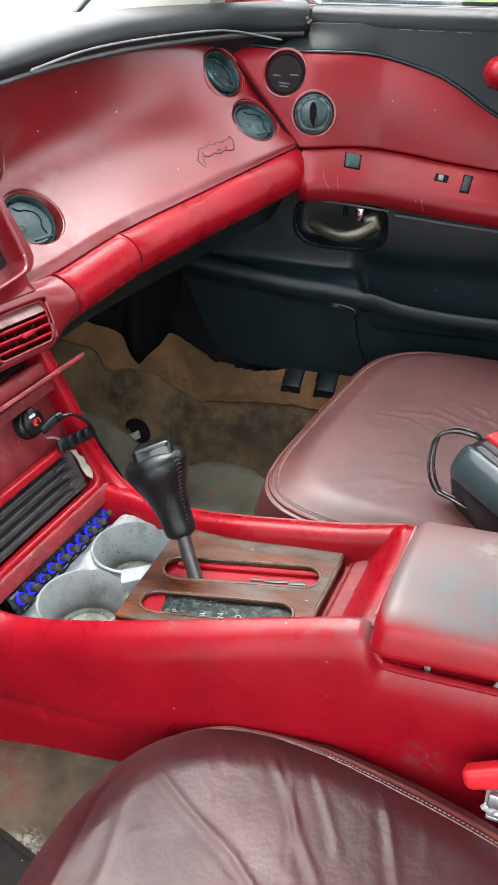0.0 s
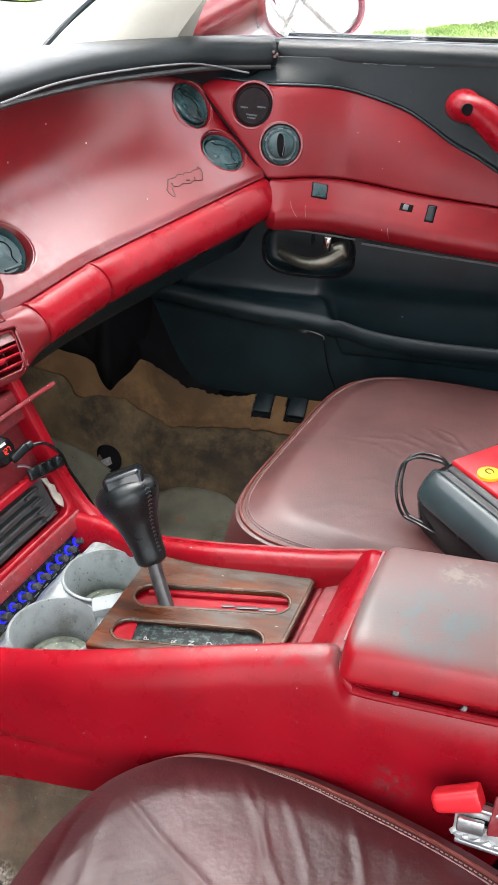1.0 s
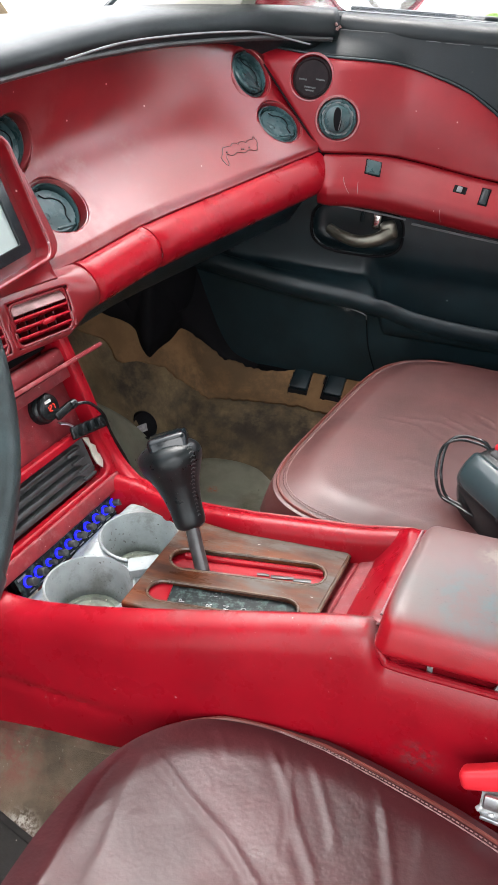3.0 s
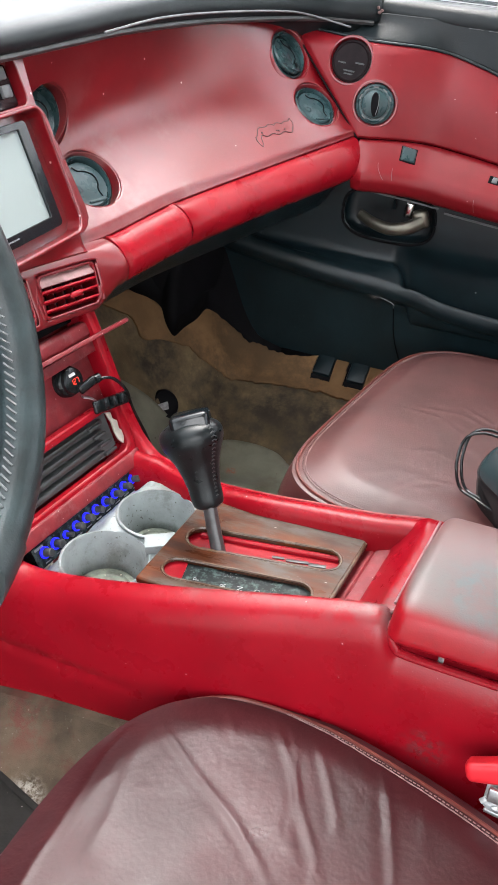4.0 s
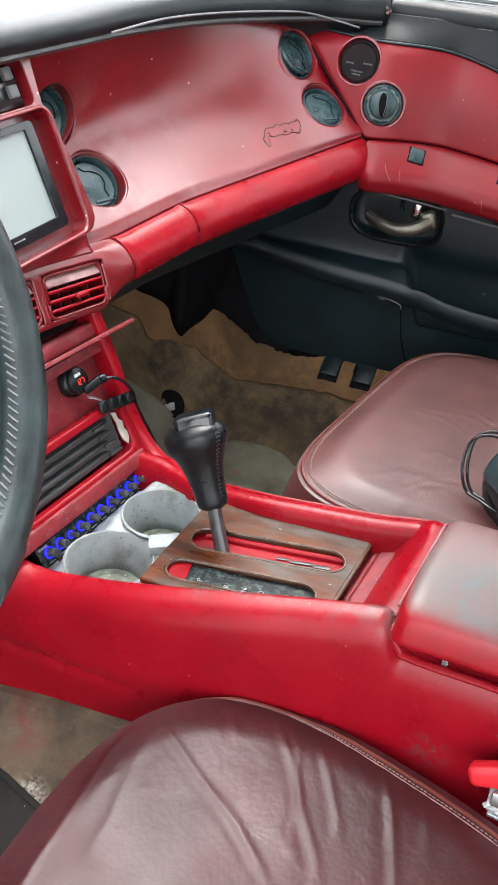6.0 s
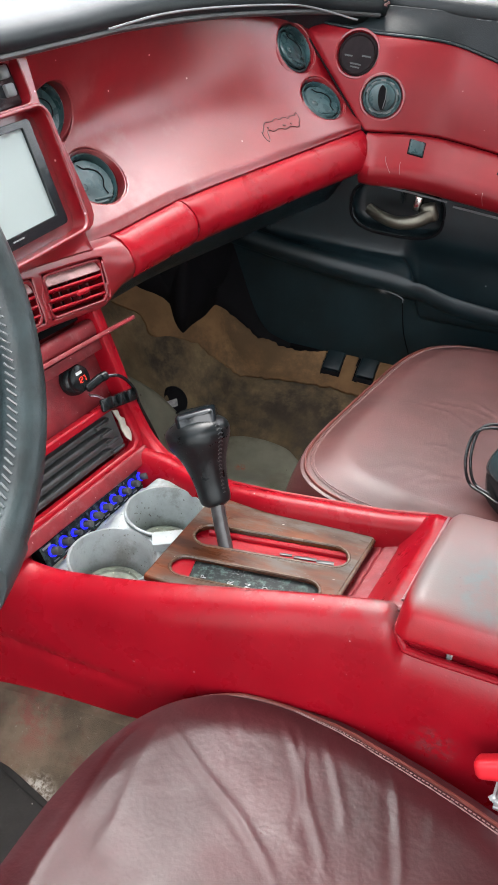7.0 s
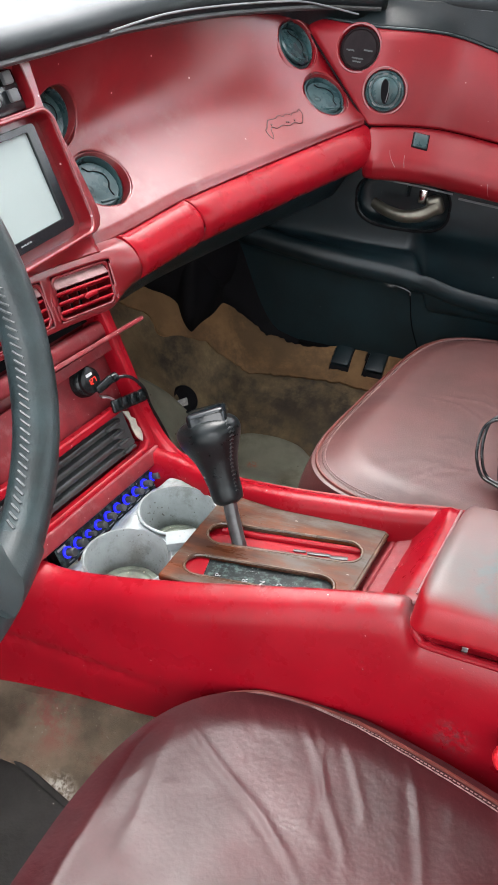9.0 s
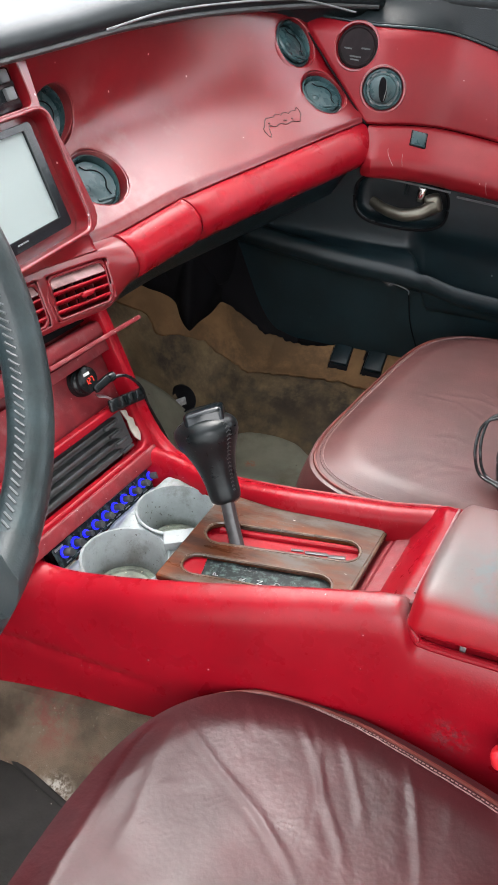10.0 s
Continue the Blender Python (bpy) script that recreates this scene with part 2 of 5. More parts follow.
black = surface("black_plastic", (0.0056, 0.0138, 0.0175), 0.34, spec=0.45, var=0.3, scale=16, bump=0.35, bscale=1300, chips=((0.4, 0.4, 0.38), 17, 0.028), dust=((0.06, 0.06, 0.055), 240, 0.70), rvar=0.12,
                spots=[((-0.300, 1.376, 0.332), 0.012, (0.5, 0.5, 0.5), 0.9, 500), ((-0.292, 1.376, 0.318), 0.010, (0.06, 0.03, 0.03), 0.9, 300), ((-0.335, 1.376, 0.345), 0.014, (0.04, 0.05, 0.05), 0.7, 300)])
black_soft = surface("black_padded_vinyl", (0.008, 0.0125, 0.0145), 0.36, var=0.25, scale=10, bump=0.3, bscale=1000, spec=0.3, dust=((0.05, 0.05, 0.045), 260, 0.70))
disc_black = surface("dark_overspray_plastic", (0.010, 0.006, 0.007), 0.5, var=0.4, scale=40, spec=0.12)
# Near-black for gaps and recesses, so their shade is partly in the colour.
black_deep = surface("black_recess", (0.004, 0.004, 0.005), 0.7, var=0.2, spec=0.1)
# Black plastic with the sky's teal-grey sheen painted into its base.
pack_sheen = surface("black_plastic_teal_sheen", (0.030, 0.050, 0.054), 0.22, var=0.15, scale=12, bump=0.04, bscale=600, spec=0.6)
bead_grey = surface("dark_rubber_bead", (0.035, 0.038, 0.039), 0.35, var=0.3, scale=40)
grey_trim = surface("grey_rubber_trim", (0.14, 0.15, 0.155), 0.4, var=0.2, scale=30)
vent_black = surface("vent_plastic", (0.028, 0.062, 0.067), 0.28, var=0.35, scale=22, bump=0.1, bscale=600, rvar=0.1)
# Same hide as the driver's, its base lightened and greyed for sky sheen.
leather = surface("burgundy_leather_with_sheen", (0.078, 0.0270, 0.0255), 0.45, var=0.3, scale=8, bump=0.24, bscale=620, fold=0.10, fscale=26, spec=0.58,
                  worn=((0.065, 0.030, 0.028), 22, 0.5, 0.75, 0.4), rvar=0.16)
leather_glossy = surface("glossy_burgundy_leather", (0.037, 0.0075, 0.0095), 0.36, var=0.3, scale=8, bump=0.30, bscale=240, fold=0.14, fscale=30, spec=0.28,
                         worn=((0.060, 0.017, 0.019), 22, 0.5, 0.75, 0.4), rvar=0.22)
leather_edge = surface("burgundy_leather_piping", (0.11, 0.026, 0.020), 0.33, var=0.2, scale=30, bump=0.3, bscale=500)
groove = surface("dark_red_groove", (0.05, 0.004, 0.005), 0.6, var=0.3)
thread = surface("pale_thread", (0.17, 0.10, 0.095), 0.7, var=0.2, scale=100)
tan = surface("tan_carpet", (0.20, 0.118, 0.058), 0.95, var=0.25, scale=9, bump=1.0, bscale=900, spec=0.1,
              worn=((0.09, 0.06, 0.035), 7, 0.45, 0.62, 0.8))
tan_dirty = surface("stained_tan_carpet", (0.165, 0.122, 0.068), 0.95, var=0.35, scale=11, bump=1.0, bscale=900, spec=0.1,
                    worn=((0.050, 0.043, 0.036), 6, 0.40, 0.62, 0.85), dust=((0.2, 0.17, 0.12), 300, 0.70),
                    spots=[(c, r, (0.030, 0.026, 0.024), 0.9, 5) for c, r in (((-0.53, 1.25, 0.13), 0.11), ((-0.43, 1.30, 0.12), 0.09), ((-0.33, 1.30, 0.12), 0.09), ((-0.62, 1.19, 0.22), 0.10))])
grey_mat = surface("grey_worn_carpet", (0.165, 0.165, 0.125), 0.95, var=0.2, scale=14, bump=0.9, bscale=900, spec=0.1,
                   worn=((0.10, 0.09, 0.06), 11, 0.5, 0.7, 0.7), chips=((0.05, 0.03, 0.02), 30, 0.05),
                   spots=[((-0.448, 1.14, 0.07), 0.014, (0.32, 0.07, 0.03), 0.9, 120), ((-0.377, 1.109, 0.07), 0.025, (0.05, 0.06, 0.03), 0.8, 110)])
drive_carpet = surface("beige_carpet_with_overspray", (0.095, 0.072, 0.052), 0.95, var=0.45, scale=13, bump=1.0, bscale=800, spec=0.1,
                       spots=[((-0.446, 0.559, 0.07), 0.07, (0.17, 0.022, 0.026), 0.85, 30), ((-0.41, 0.475, 0.05), 0.03, (0.4, 0.38, 0.34), 0.9, 150)],
                       worn=((0.10, 0.016, 0.016), 9, 0.52, 0.68, 0.7), chips=((0.35, 0.33, 0.29), 55, 0.05), dust=((0.30, 0.28, 0.24), 300, 0.68))
rubber_mat = surface("dark_rubber_mat", (0.009, 0.0085, 0.008), 0.8, spec=0.25, var=0.4, scale=25, bump=0.5, bscale=300, chips=((0.45, 0.43, 0.4), 40, 0.03))
# Grey mottling is worn veneer, with some of its glare painted in.
wood = surface("brown_wood_veneer", (0.088, 0.026, 0.010), 0.30, var=0.7, scale=22, stretch=(0.45, 1.5, 1), bump=0.10, bscale=200, worn2=((0.105, 0.098, 0.088), 24, 0.38, 0.60, 0.75),
               worn=((0.060, 0.044, 0.032), 12, 0.40, 0.60, 0.8), chips=((0.5, 0.46, 0.42), 70, 0.065), dust=((0.2, 0.18, 0.16), 420, 0.70), spec=0.22)
# Paler than the veneer for worn edges and painted-in highlights on the slot rims.
worn_lit_rim = surface("worn_lit_veneer_edge", (0.085, 0.050, 0.032), 0.25, var=0.4, scale=30, worn=((0.22, 0.19, 0.16), 9, 0.50, 0.68, 0.6))
worn_edge = surface("bare_plastic_edge", (0.38, 0.36, 0.31), 0.4, var=0.3, scale=60)
cup_grey = surface("light_grey_cup_liner", (0.25, 0.285, 0.29), 0.42, var=0.2, scale=18, bump=0.2, bscale=300,
                   worn=((0.085, 0.09, 0.075), 20, 0.50, 0.66, 0.6), chips=((0.04, 0.03, 0.025), 60, 0.07), dust=((0.05, 0.045, 0.035), 260, 0.64))
cup_dirt = surface("dirty_cup_bottom", (0.13, 0.15, 0.12), 0.6, var=0.5, scale=60, bump=0.6, bscale=150, chips=((0.4, 0.38, 0.3), 120, 0.15))
gauge_black = surface("scratched_black_gauge", (0.012, 0.015, 0.016), 0.4, spec=0.15, var=0.4, scale=50, worn=((0.10, 0.15, 0.14), 110, 0.46, 0.66, 0.75), dust=((0.35, 0.38, 0.36), 330, 0.64))
wheel_leather = surface("worn_wheel_leather", (0.023, 0.036, 0.039), 0.38, var=0.45, scale=26, bump=0.3, bscale=420, worn=((0.012, 0.017, 0.020), 60, 0.56, 0.70, 0.7), chips=((0.4, 0.42, 0.42), 45, 0.035))
shift_leather = surface("black_shift_leather", (0.007, 0.010, 0.011), 0.30, spec=0.32, var=0.4, scale=40, bump=0.18, bscale=420, dust=((0.08, 0.08, 0.075), 260, 0.70))
chrome = surface("dull_chrome", (0.62, 0.62, 0.6), 0.2, metal=1.0, var=0.15, scale=40)
brass = surface("yellowed_chrome", (0.135, 0.130, 0.105), 0.36, metal=0.8, var=0.25, scale=30)
knob_grey = surface("dark_knob_plastic", (0.045, 0.047, 0.048), 0.35, var=0.3, scale=90)
zinc = surface("bare_zinc", (0.42, 0.43, 0.43), 0.35, metal=0.4, var=0.4, scale=90)
steel = surface("dull_steel", (0.45, 0.46, 0.47), 0.35, metal=0.9, var=0.25, scale=70)
print_grey = surface("worn_grey_print", (0.24, 0.25, 0.25), 0.5, var=0.3, scale=200)
white_paint = surface("white_print", (0.75, 0.77, 0.77), 0.5, var=0.1)
yellow = surface("yellow_rubber_button", (0.75, 0.50, 0.02), 0.4, var=0.1, scale=40)
pack_red = surface("bright_red_plastic", (0.6, 0.015, 0.025), 0.35, var=0.08)
pack_black = surface("glossy_black_plastic", (0.008, 0.011, 0.012), 0.26, var=0.15, scale=30, rvar=0.04, spec=0.35)
stereo_black = surface("stereo_gloss_black", (0.008, 0.011, 0.013), 0.16, var=0.05, rvar=0.03)
wheel_plastic = surface("worn_wheel_plastic", (0.030, 0.042, 0.045), 0.42, var=0.3, scale=20, bump=0.15, bscale=500)
wheel_thread = surface("grey_thread", (0.085, 0.097, 0.10), 0.6, var=0.1)
# Pale base paints in the sky that the glossy glass reflects.
screen_glass = surface("screen_painted_reflection", (0.30, 0.36, 0.35), 0.35, var=0.03, scale=3)
beige = surface("beige_trim_cloth", (0.48, 0.46, 0.40), 0.85, var=0.06, scale=20, bump=0.3, bscale=500)
body_red = surface("red_car_paint", (0.22, 0.012, 0.022), 0.25, var=0.05, coat=0.7)
mirror_glass = surface("mirror_glass", (0.9, 0.9, 0.9), 0.02, metal=1.0, var=0.01, rvar=0.01)
blue_led = glowing("blue_led", (0.01, 0.012, 1.0), 0.26)
red_led = glowing("red_led", (1.0, 0.04, 0.02), 0.22)
window_glass = clear("window_glass")
concrete = surface("pale_concrete", (0.50, 0.49, 0.48), 0.9, var=0.1, scale=0.6, bump=0.4, bscale=30)
grass = surface("spring_grass", (0.15, 0.24, 0.05), 0.9, var=0.4, scale=1.5, bump=1.0, bscale=40)
bark = surface("grey_bark", (0.10, 0.085, 0.07), 0.9, var=0.3, scale=8)

# ---- dashboard ----
dash_low = track([(0, -0.571, 0.80, 0.533), (0.18, -0.546, 0.90, 0.533), (0.395, -0.507, 1.02, 0.552), (0.68, -0.451, 1.18, 0.566),
                  (0.82, -0.411, 1.26, 0.579), (1, -0.364, 1.353, 0.594)])
dash_top = track([(0, -0.640, 0.82, 0.741), (0.22, -0.625, 0.95, 0.745), (0.38, -0.613, 1.04, 0.748), (0.63, -0.578, 1.18, 0.750),
                  (0.84, -0.527, 1.30, 0.747), (1, -0.486, 1.40, 0.727)])


def dash_face(u, v):
    a, b = dash_low(u), dash_top(u)
    p = Vector(lerp(a, b, v))
    w = min(1.0, max(0.0, v))
    hat = -math.log(math.exp(-2.6 * w / 0.42) + math.exp(-2.6 * (1 - w) / 0.58)) / 2.6
    sag = 0.075 * hat * (1 - 0.72 * step(0.45, 1.05, u))
    lip = 0.006 * (1 - step(0, 0.05, v))
    return p + V(-0.97, 0.14, -0.15) * sag + V(-0.82, 0.12, -0.57) * lip


def face_frame(u, v):
    """A local frame on the dash face: x along it, y up it, z out of it."""
    o = dash_face(u, v)
    x = dash_face(min(1, u + 0.02), v) - dash_face(u - 0.02, v)
    y = dash_face(u, v + 0.03) - dash_face(u, v - 0.03)
    return basis(o, x, y)


def vent_frame(u, v):
    """As face_frame, but turned towards the upright."""
    m = face_frame(u, v)
    s = (Vector(dash_top(u)) - Vector(dash_low(u))).normalized()
    k = 0.5 * step(0.8, 0.5, u)
    return basis(m.translation, m.col[0].xyz, m.col[1].xyz * (1 - k) + s * k)


dashboard = thing("dashboard", (-0.6, 0.9, 0.5), "red-painted dashboard with black padded top and round vents", "dashboard")
VENTS = [(0.190, 0.623, 0.039), (0.251, 0.245, 0.041), (0.937, 0.738, 0.0385), (0.951, 0.300, 0.038)]
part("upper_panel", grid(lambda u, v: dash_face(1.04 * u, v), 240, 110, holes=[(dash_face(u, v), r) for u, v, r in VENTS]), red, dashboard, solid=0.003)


def round_vent(parent, flush, m, r, tilt, turn, wide):
    """A round air vent sunk in a red lipped hole: its turning disc has a waved grip line and a tab."""
    lip = lathe([(r + 0.006 + wide, -0.014), (r + 0.006 + wide, -0.0006), (r + 0.004 + 0.5 * wide, 0.0006), (r + 0.0005, 0.0012), (r - 0.0012, 0.0004), (r - 0.003, -0.004), (r - 0.004, -0.024)], 64, flush)
    v = part("vent", lathe([(r - 0.0035, -0.006), (r - 0.006, -0.004), (r - 0.0075, -0.007), (r - 0.008, -0.02), (0, -0.021)], 48, m), vent_black, parent, "round black air vent")
    part("lip", lip, red, v, "red rounded lip")
    d = m @ pose(0, 0, -0.007, tilt, turn, 0)
    rd = r - 0.0085
    part("disc", lathe([(0, 0.0015), (rd * 0.55, 0.0008), (rd * 0.8, 0.0), (rd * 0.93, 0.0005), (rd, -0.002), (rd * 0.97, -0.006), (0, -0.007)], 48, d), vent_black, v)
    wave = [d @ V(rd * p.x, rd * p.y, 0.0014) for p in smooth_line([(-0.15, 0.80, 0), (0.0, 0.58, 0), (0.28, 0.48, 0), (0.56, 0.22, 0), (0.56, -0.12, 0), (0.36, -0.38, 0), (0.36, -0.70, 0)], 30)]
    part("dimple", lathe([(rd * 0.17, 0.0012), (rd * 0.13, 0.0022), (0, 0.0026)], 20, d @ pose(-rd * 0.5, -rd * 0.1, 0)), vent_black, v)
    part("grip_line", tube(wave, 0.0008, 6), black_deep, v)
    part("tab", rbox(rd * 0.9, 0.0035, 0.0022, 0.001, 2, d @ pose(rd * 0.05, -rd * 0.78, 0.001, 0, 0, -8)), vent_black, v)
    return v


for (u, v, r), (tilt, turn) in zip(VENTS, ((-12, 8), (-8, 4), (-14, 10), (-6, 0))):
    deep = face_frame(u, v) @ pose(0, 0, -0.005 if u < 0.5 else 0.002)
    tip = vent_frame(u, v)
    tip.translation = deep.translation
    round_vent(dashboard, face_frame(u, v), tip, r, tilt, turn, 0.0035 if u < 0.5 else 0.0)

# raised script badge moulded in the panel, drawn as a plain wavy ridge
bm_ = face_frame(0.786, 0.168)
def badge_top(x):
    tooth = 0.0045 * abs(math.sin((x + 0.012) * 190)) * step(-0.016, -0.006, x)
    return 0.020 - 0.10 * (x + 0.03) + tooth - 0.018 * step(-0.026, -0.042, x) + 0.006 * step(0.030, 0.042, x)


loop = [(x, badge_top(x)) for x in [-0.042 + 0.084 * k / 80 for k in range(81)]]
loop += [(0.044, 0.014), (0.042, 0.006), (0.038, 0.002)] + [(x, -0.004 - 0.10 * (x - 0.034) - 0.002 * math.sin(x * 260)) for x in [0.034 - 0.056 * k / 20 for k in range(21)]]
loop += [(-0.026, 0.004), (-0.030, 0.004), (-0.033, -0.003), (-0.035, -0.014), (-0.038, -0.018), (-0.041, -0.014), (-0.043, -0.004)]
loop = [(x * 0.84, y * 0.80 - 0.001) for x, y in loop]
part("script_plate", plate(loop, [], 0.002, bm_ @ pose(0, 0, 0.0019)), red, dashboard, "moulded wavy badge outline", bevel=0.0006)
part("script_ridge", tube([bm_ @ V(x, y, 0.0012) for x, y in loop], 0.0011, 6, close=True), groove, dashboard)
for k in range(4):
    part("script_hole", lathe([(0, 0.0012), (0.0014, 0.001), (0.0016, 0)], 12, bm_ @ pose((-0.022, 0.004, 0.007, 0.018)[k], (0.006, 0.003, 0.002, 0.002)[k], 0.0016)), groove, dashboard)


# padded roll under the panel
def roll_at(u, v, swell=1.0):
    b = Vector(dash_low(u)) + V(0, 0, -0.004)
    pts = ROLL(v)
    end = 1 - 0.25 * step(0.93, 1.0, u)
    return b + V(pts[0] * swell * end, 0.03 * (1 - end), pts[1])


ROLL = track([(0, -0.03, -0.006), (0.12, 0.0, 0.0), (0.3, 0.022, -0.010), (0.5, 0.033, -0.029), (0.65, 0.028, -0.047), (0.8, 0.006, -0.059), (1, -0.06, -0.059)])
for a, b, lab in ((0.195, 0.392, "short red padded roll beside the stack"), (0.397, 0.995, "long red padded glovebox roll")):
    def pad(s, v, a=a, b=b):
        u = lerp(a, b, s)
        k = min(s, 1 - s) * (b - a)
        tuck = 0.006 * (1 - step(0, 0.014, k))
        return roll_at(u, v) + V(-tuck, 0, 0.3 * tuck)
    part("padded_roll", cap_ends(grid(pad, 70, 26)), red_gloss, dashboard, lab)

# black top of the dash with its overhanging lip
BROW = track([(0, -0.02, -0.04), (0.12, 0.002, -0.008), (0.25, 0.017, 0.0), (0.36, 0.022, 0.010), (0.46, 0.020, 0.023), (0.54, 0.011, 0.032), (0.62, -0.006, 0.036), (0.75, -0.05, 0.035), (0.88, -0.14, 0.028), (1, -0.30, 0.005)])


brow_line = track([(0, -0.655, 0.20, 0.741), (0.35, -0.640, 0.82, 0.741), (0.45, -0.625, 0.95, 0.745), (0.53, -0.613, 1.04, 0.748), (0.66, -0.578, 1.18, 0.750),
                   (0.78, -0.527, 1.30, 0.749), (0.88, -0.468, 1.390, 0.748), (1, -0.376, 1.440, 0.747)])


def brow_at(s, v):
    p = Vector(brow_line(s))
    d = Vector(brow_line(s + 0.01)) - Vector(brow_line(s - 0.01))
    n = V(d.y, -d.x, 0).normalized()
    q = BROW(v)
    grow = 0.75 + 0.25 * step(0.4, 0.7, s)
    back = 1.0 if q[0] > -0.03 else 1 - 0.6 * step(0.7, 1.0, s)
    return p + n * q[0] * back + V(0, 0, q[1] * grow)


part("top_pad", grid(brow_at, 90, 30), black_soft, dashboard, "black padded dash top", solid=0.004)
bead = [brow_at(lerp(0.0, 0.985, k / 80), 0.22) + V(0.006, 0, -0.001) for k in range(81)]
part("trim_bead", tube(bead, 0.0042, 8), bead_grey, dashboard, "grey rubber trim bead")
for k, (dx, dz, r) in enumerate(((0.0, 0.0, 20), (0.005, 0.004, -35), (-0.003, 0.009, 60))):
    part("torn_foam", rbox(0.0045, 0.003, 0.004, 0.001, 2, pose(-0.367 + 0.7 * dx, 1.4145, 0.760 + 0.7 * dz, 20 * k, r, 15)), thread, dashboard, "torn pale foam at the corner")
loose = smooth_line([(-0.585, 0.98, 0.752), (-0.562, 1.08, 0.761), (-0.534, 1.19, 0.761), (-0.492, 1.30, 0.758), (-0.464, 1.36, 0.752), (-0.404, 1.40, 0.737)], 50)
part("loose_strip", tube(loose, 0.0016, 6), grey_trim, dashboard, "thin grey strip hanging loose")


def under_at(u, v):
    b = Vector(dash_low(lerp(0.02, 1.0, u))) + V(0.0, 0, -0.062)
    q = UNDER(v)
    return b + V(q[0], 0, q[1])


UNDER = track([(0, -0.006, 0.006), (0.3, -0.032, -0.035), (0.45, -0.048, -0.058), (0.55, -0.075, -0.066), (1, -0.36, -0.075)])


part("under_panel", grid(under_at, 30, 14), black, dashboard, "dark underside of the dash", solid=0.004)

for u, w in ((0.478, 0.020), (0.520, 0.026), (0.560, 0.008)):
    part("scrape", rbox(w, 0.0022, 0.0012, 0.0005, 1, basis(under_at(u, 0.12) + V(0.002, 0, 0), under_at(u + 0.02, 0.12) - under_at(u - 0.02, 0.12), (0, 0, 1))), grey_trim, dashboard, "pale scrape on the lower edge")

# band with square vents, left of the roll
band_low = track([(0, -0.600, 0.46, 0.540), (0.35, -0.592, 0.66, 0.540), (0.62, -0.577, 0.76, 0.539), (0.85, -0.556, 0.86, 0.533), (1, -0.546, 0.903, 0.532)])
BAND = track([(0, -0.05, 0.0), (0.15, 0.002, -0.001), (0.3, 0.014, -0.006), (0.5, 0.023, -0.034), (0.7, 0.031, -0.062), (0.85, 0.020, -0.071), (1, -0.06, -0.071)])


def band_at(u, v):
    b = Vector(band_low(u)) + V(0, 0, -0.003)
    q = lerp(BAND(v), ROLL(v), step(0.80, 1.0, u))
    return b + V(q[0], 0, q[1])


def band_frame(u, v=0.5):
    o = band_at(u, v)
    return basis(o, band_at(u + 0.03, v) - band_at(u - 0.03, v), band_at(u, v - 0.05) - band_at(u, v + 0.05))


def square_vent(parent, m, w, h):
    """A slatted vent: a tilted dusty flap on top, three slats, vanes behind and a slider."""
    holder = part("square_vent", plate(outline(w + 0.008, h + 0.008, 0.010), [outline(w, h, 0.008)], 0.006, m @ pose(0, 0, 0.0014)), red, parent, "red slatted square air vent", bevel=0.0018)
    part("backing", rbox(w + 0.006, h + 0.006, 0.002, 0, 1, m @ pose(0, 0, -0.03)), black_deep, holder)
    for sx in (-1, 1):
        part("cheek", rbox(0.002, h, 0.03, 0, 1, m @ pose(sx * (w / 2 + 0.001), 0, -0.014)), red, holder)
    for sy in (-1, 1):
        part("cheek", rbox(w, 0.002, 0.03, 0, 1, m @ pose(0, sy * (h / 2 + 0.001), -0.014)), red, holder)
    part("flap", rbox(w * 0.98, 0.013, 0.003, 0.0012, 2, m @ pose(0, h * 0.36, -0.002, -34, 0, 0)), rubbed, holder, "dusty grey-pink top flap")
    for k in range(3):
        part("slat", rbox(w, 0.0036, 0.012, 0.0014, 3, m @ pose(0, h * (-0.38 + 0.235 * k), -0.003, -24, 0, 0)), red_gloss, holder)
    for k in range(5):
        part("vane", rbox(0.0030, h, 0.010, 0.0006, 1, m @ pose(w * (-0.36 + 0.18 * k), 0, -0.019, 0, 24, 0)), red, holder)
    part("slider", rbox(0.020, 0.007, 0.007, 0.0032, 3, m @ pose(0.004, -h * 0.12, 0.005, 0, 0, 4)), red_gloss, holder)
    for sx in (-1, 1):
        part("side_rib", tube([m @ V(sx * (w / 2 + 0.010 - 0.004 * abs(t)), t * h * 0.5, 0.0005) for t in (-1, -0.7, -0.35, 0, 0.35, 0.7, 1)], 0.0022, 8), red, holder, "curved red rib beside the vent")


vm1, vm2 = band_frame(0.745, 0.52), band_frame(0.475, 0.52)
W1, H1 = 0.088, 0.046


def in_vent(c):
    for m in (vm1, vm2):
        q = m.inverted() @ c
        if abs(q.x) < W1 / 2 + 0.003 and abs(q.y) < H1 / 2 + 0.003 and abs(q.z) < 0.02:
            return True
    return False


part("vent_band", grid(band_at, 110, 50, skip=in_vent), red, dashboard, solid=0.003)
square_vent(dashboard, vm1, W1, H1)
square_vent(dashboard, vm2, W1, H1)

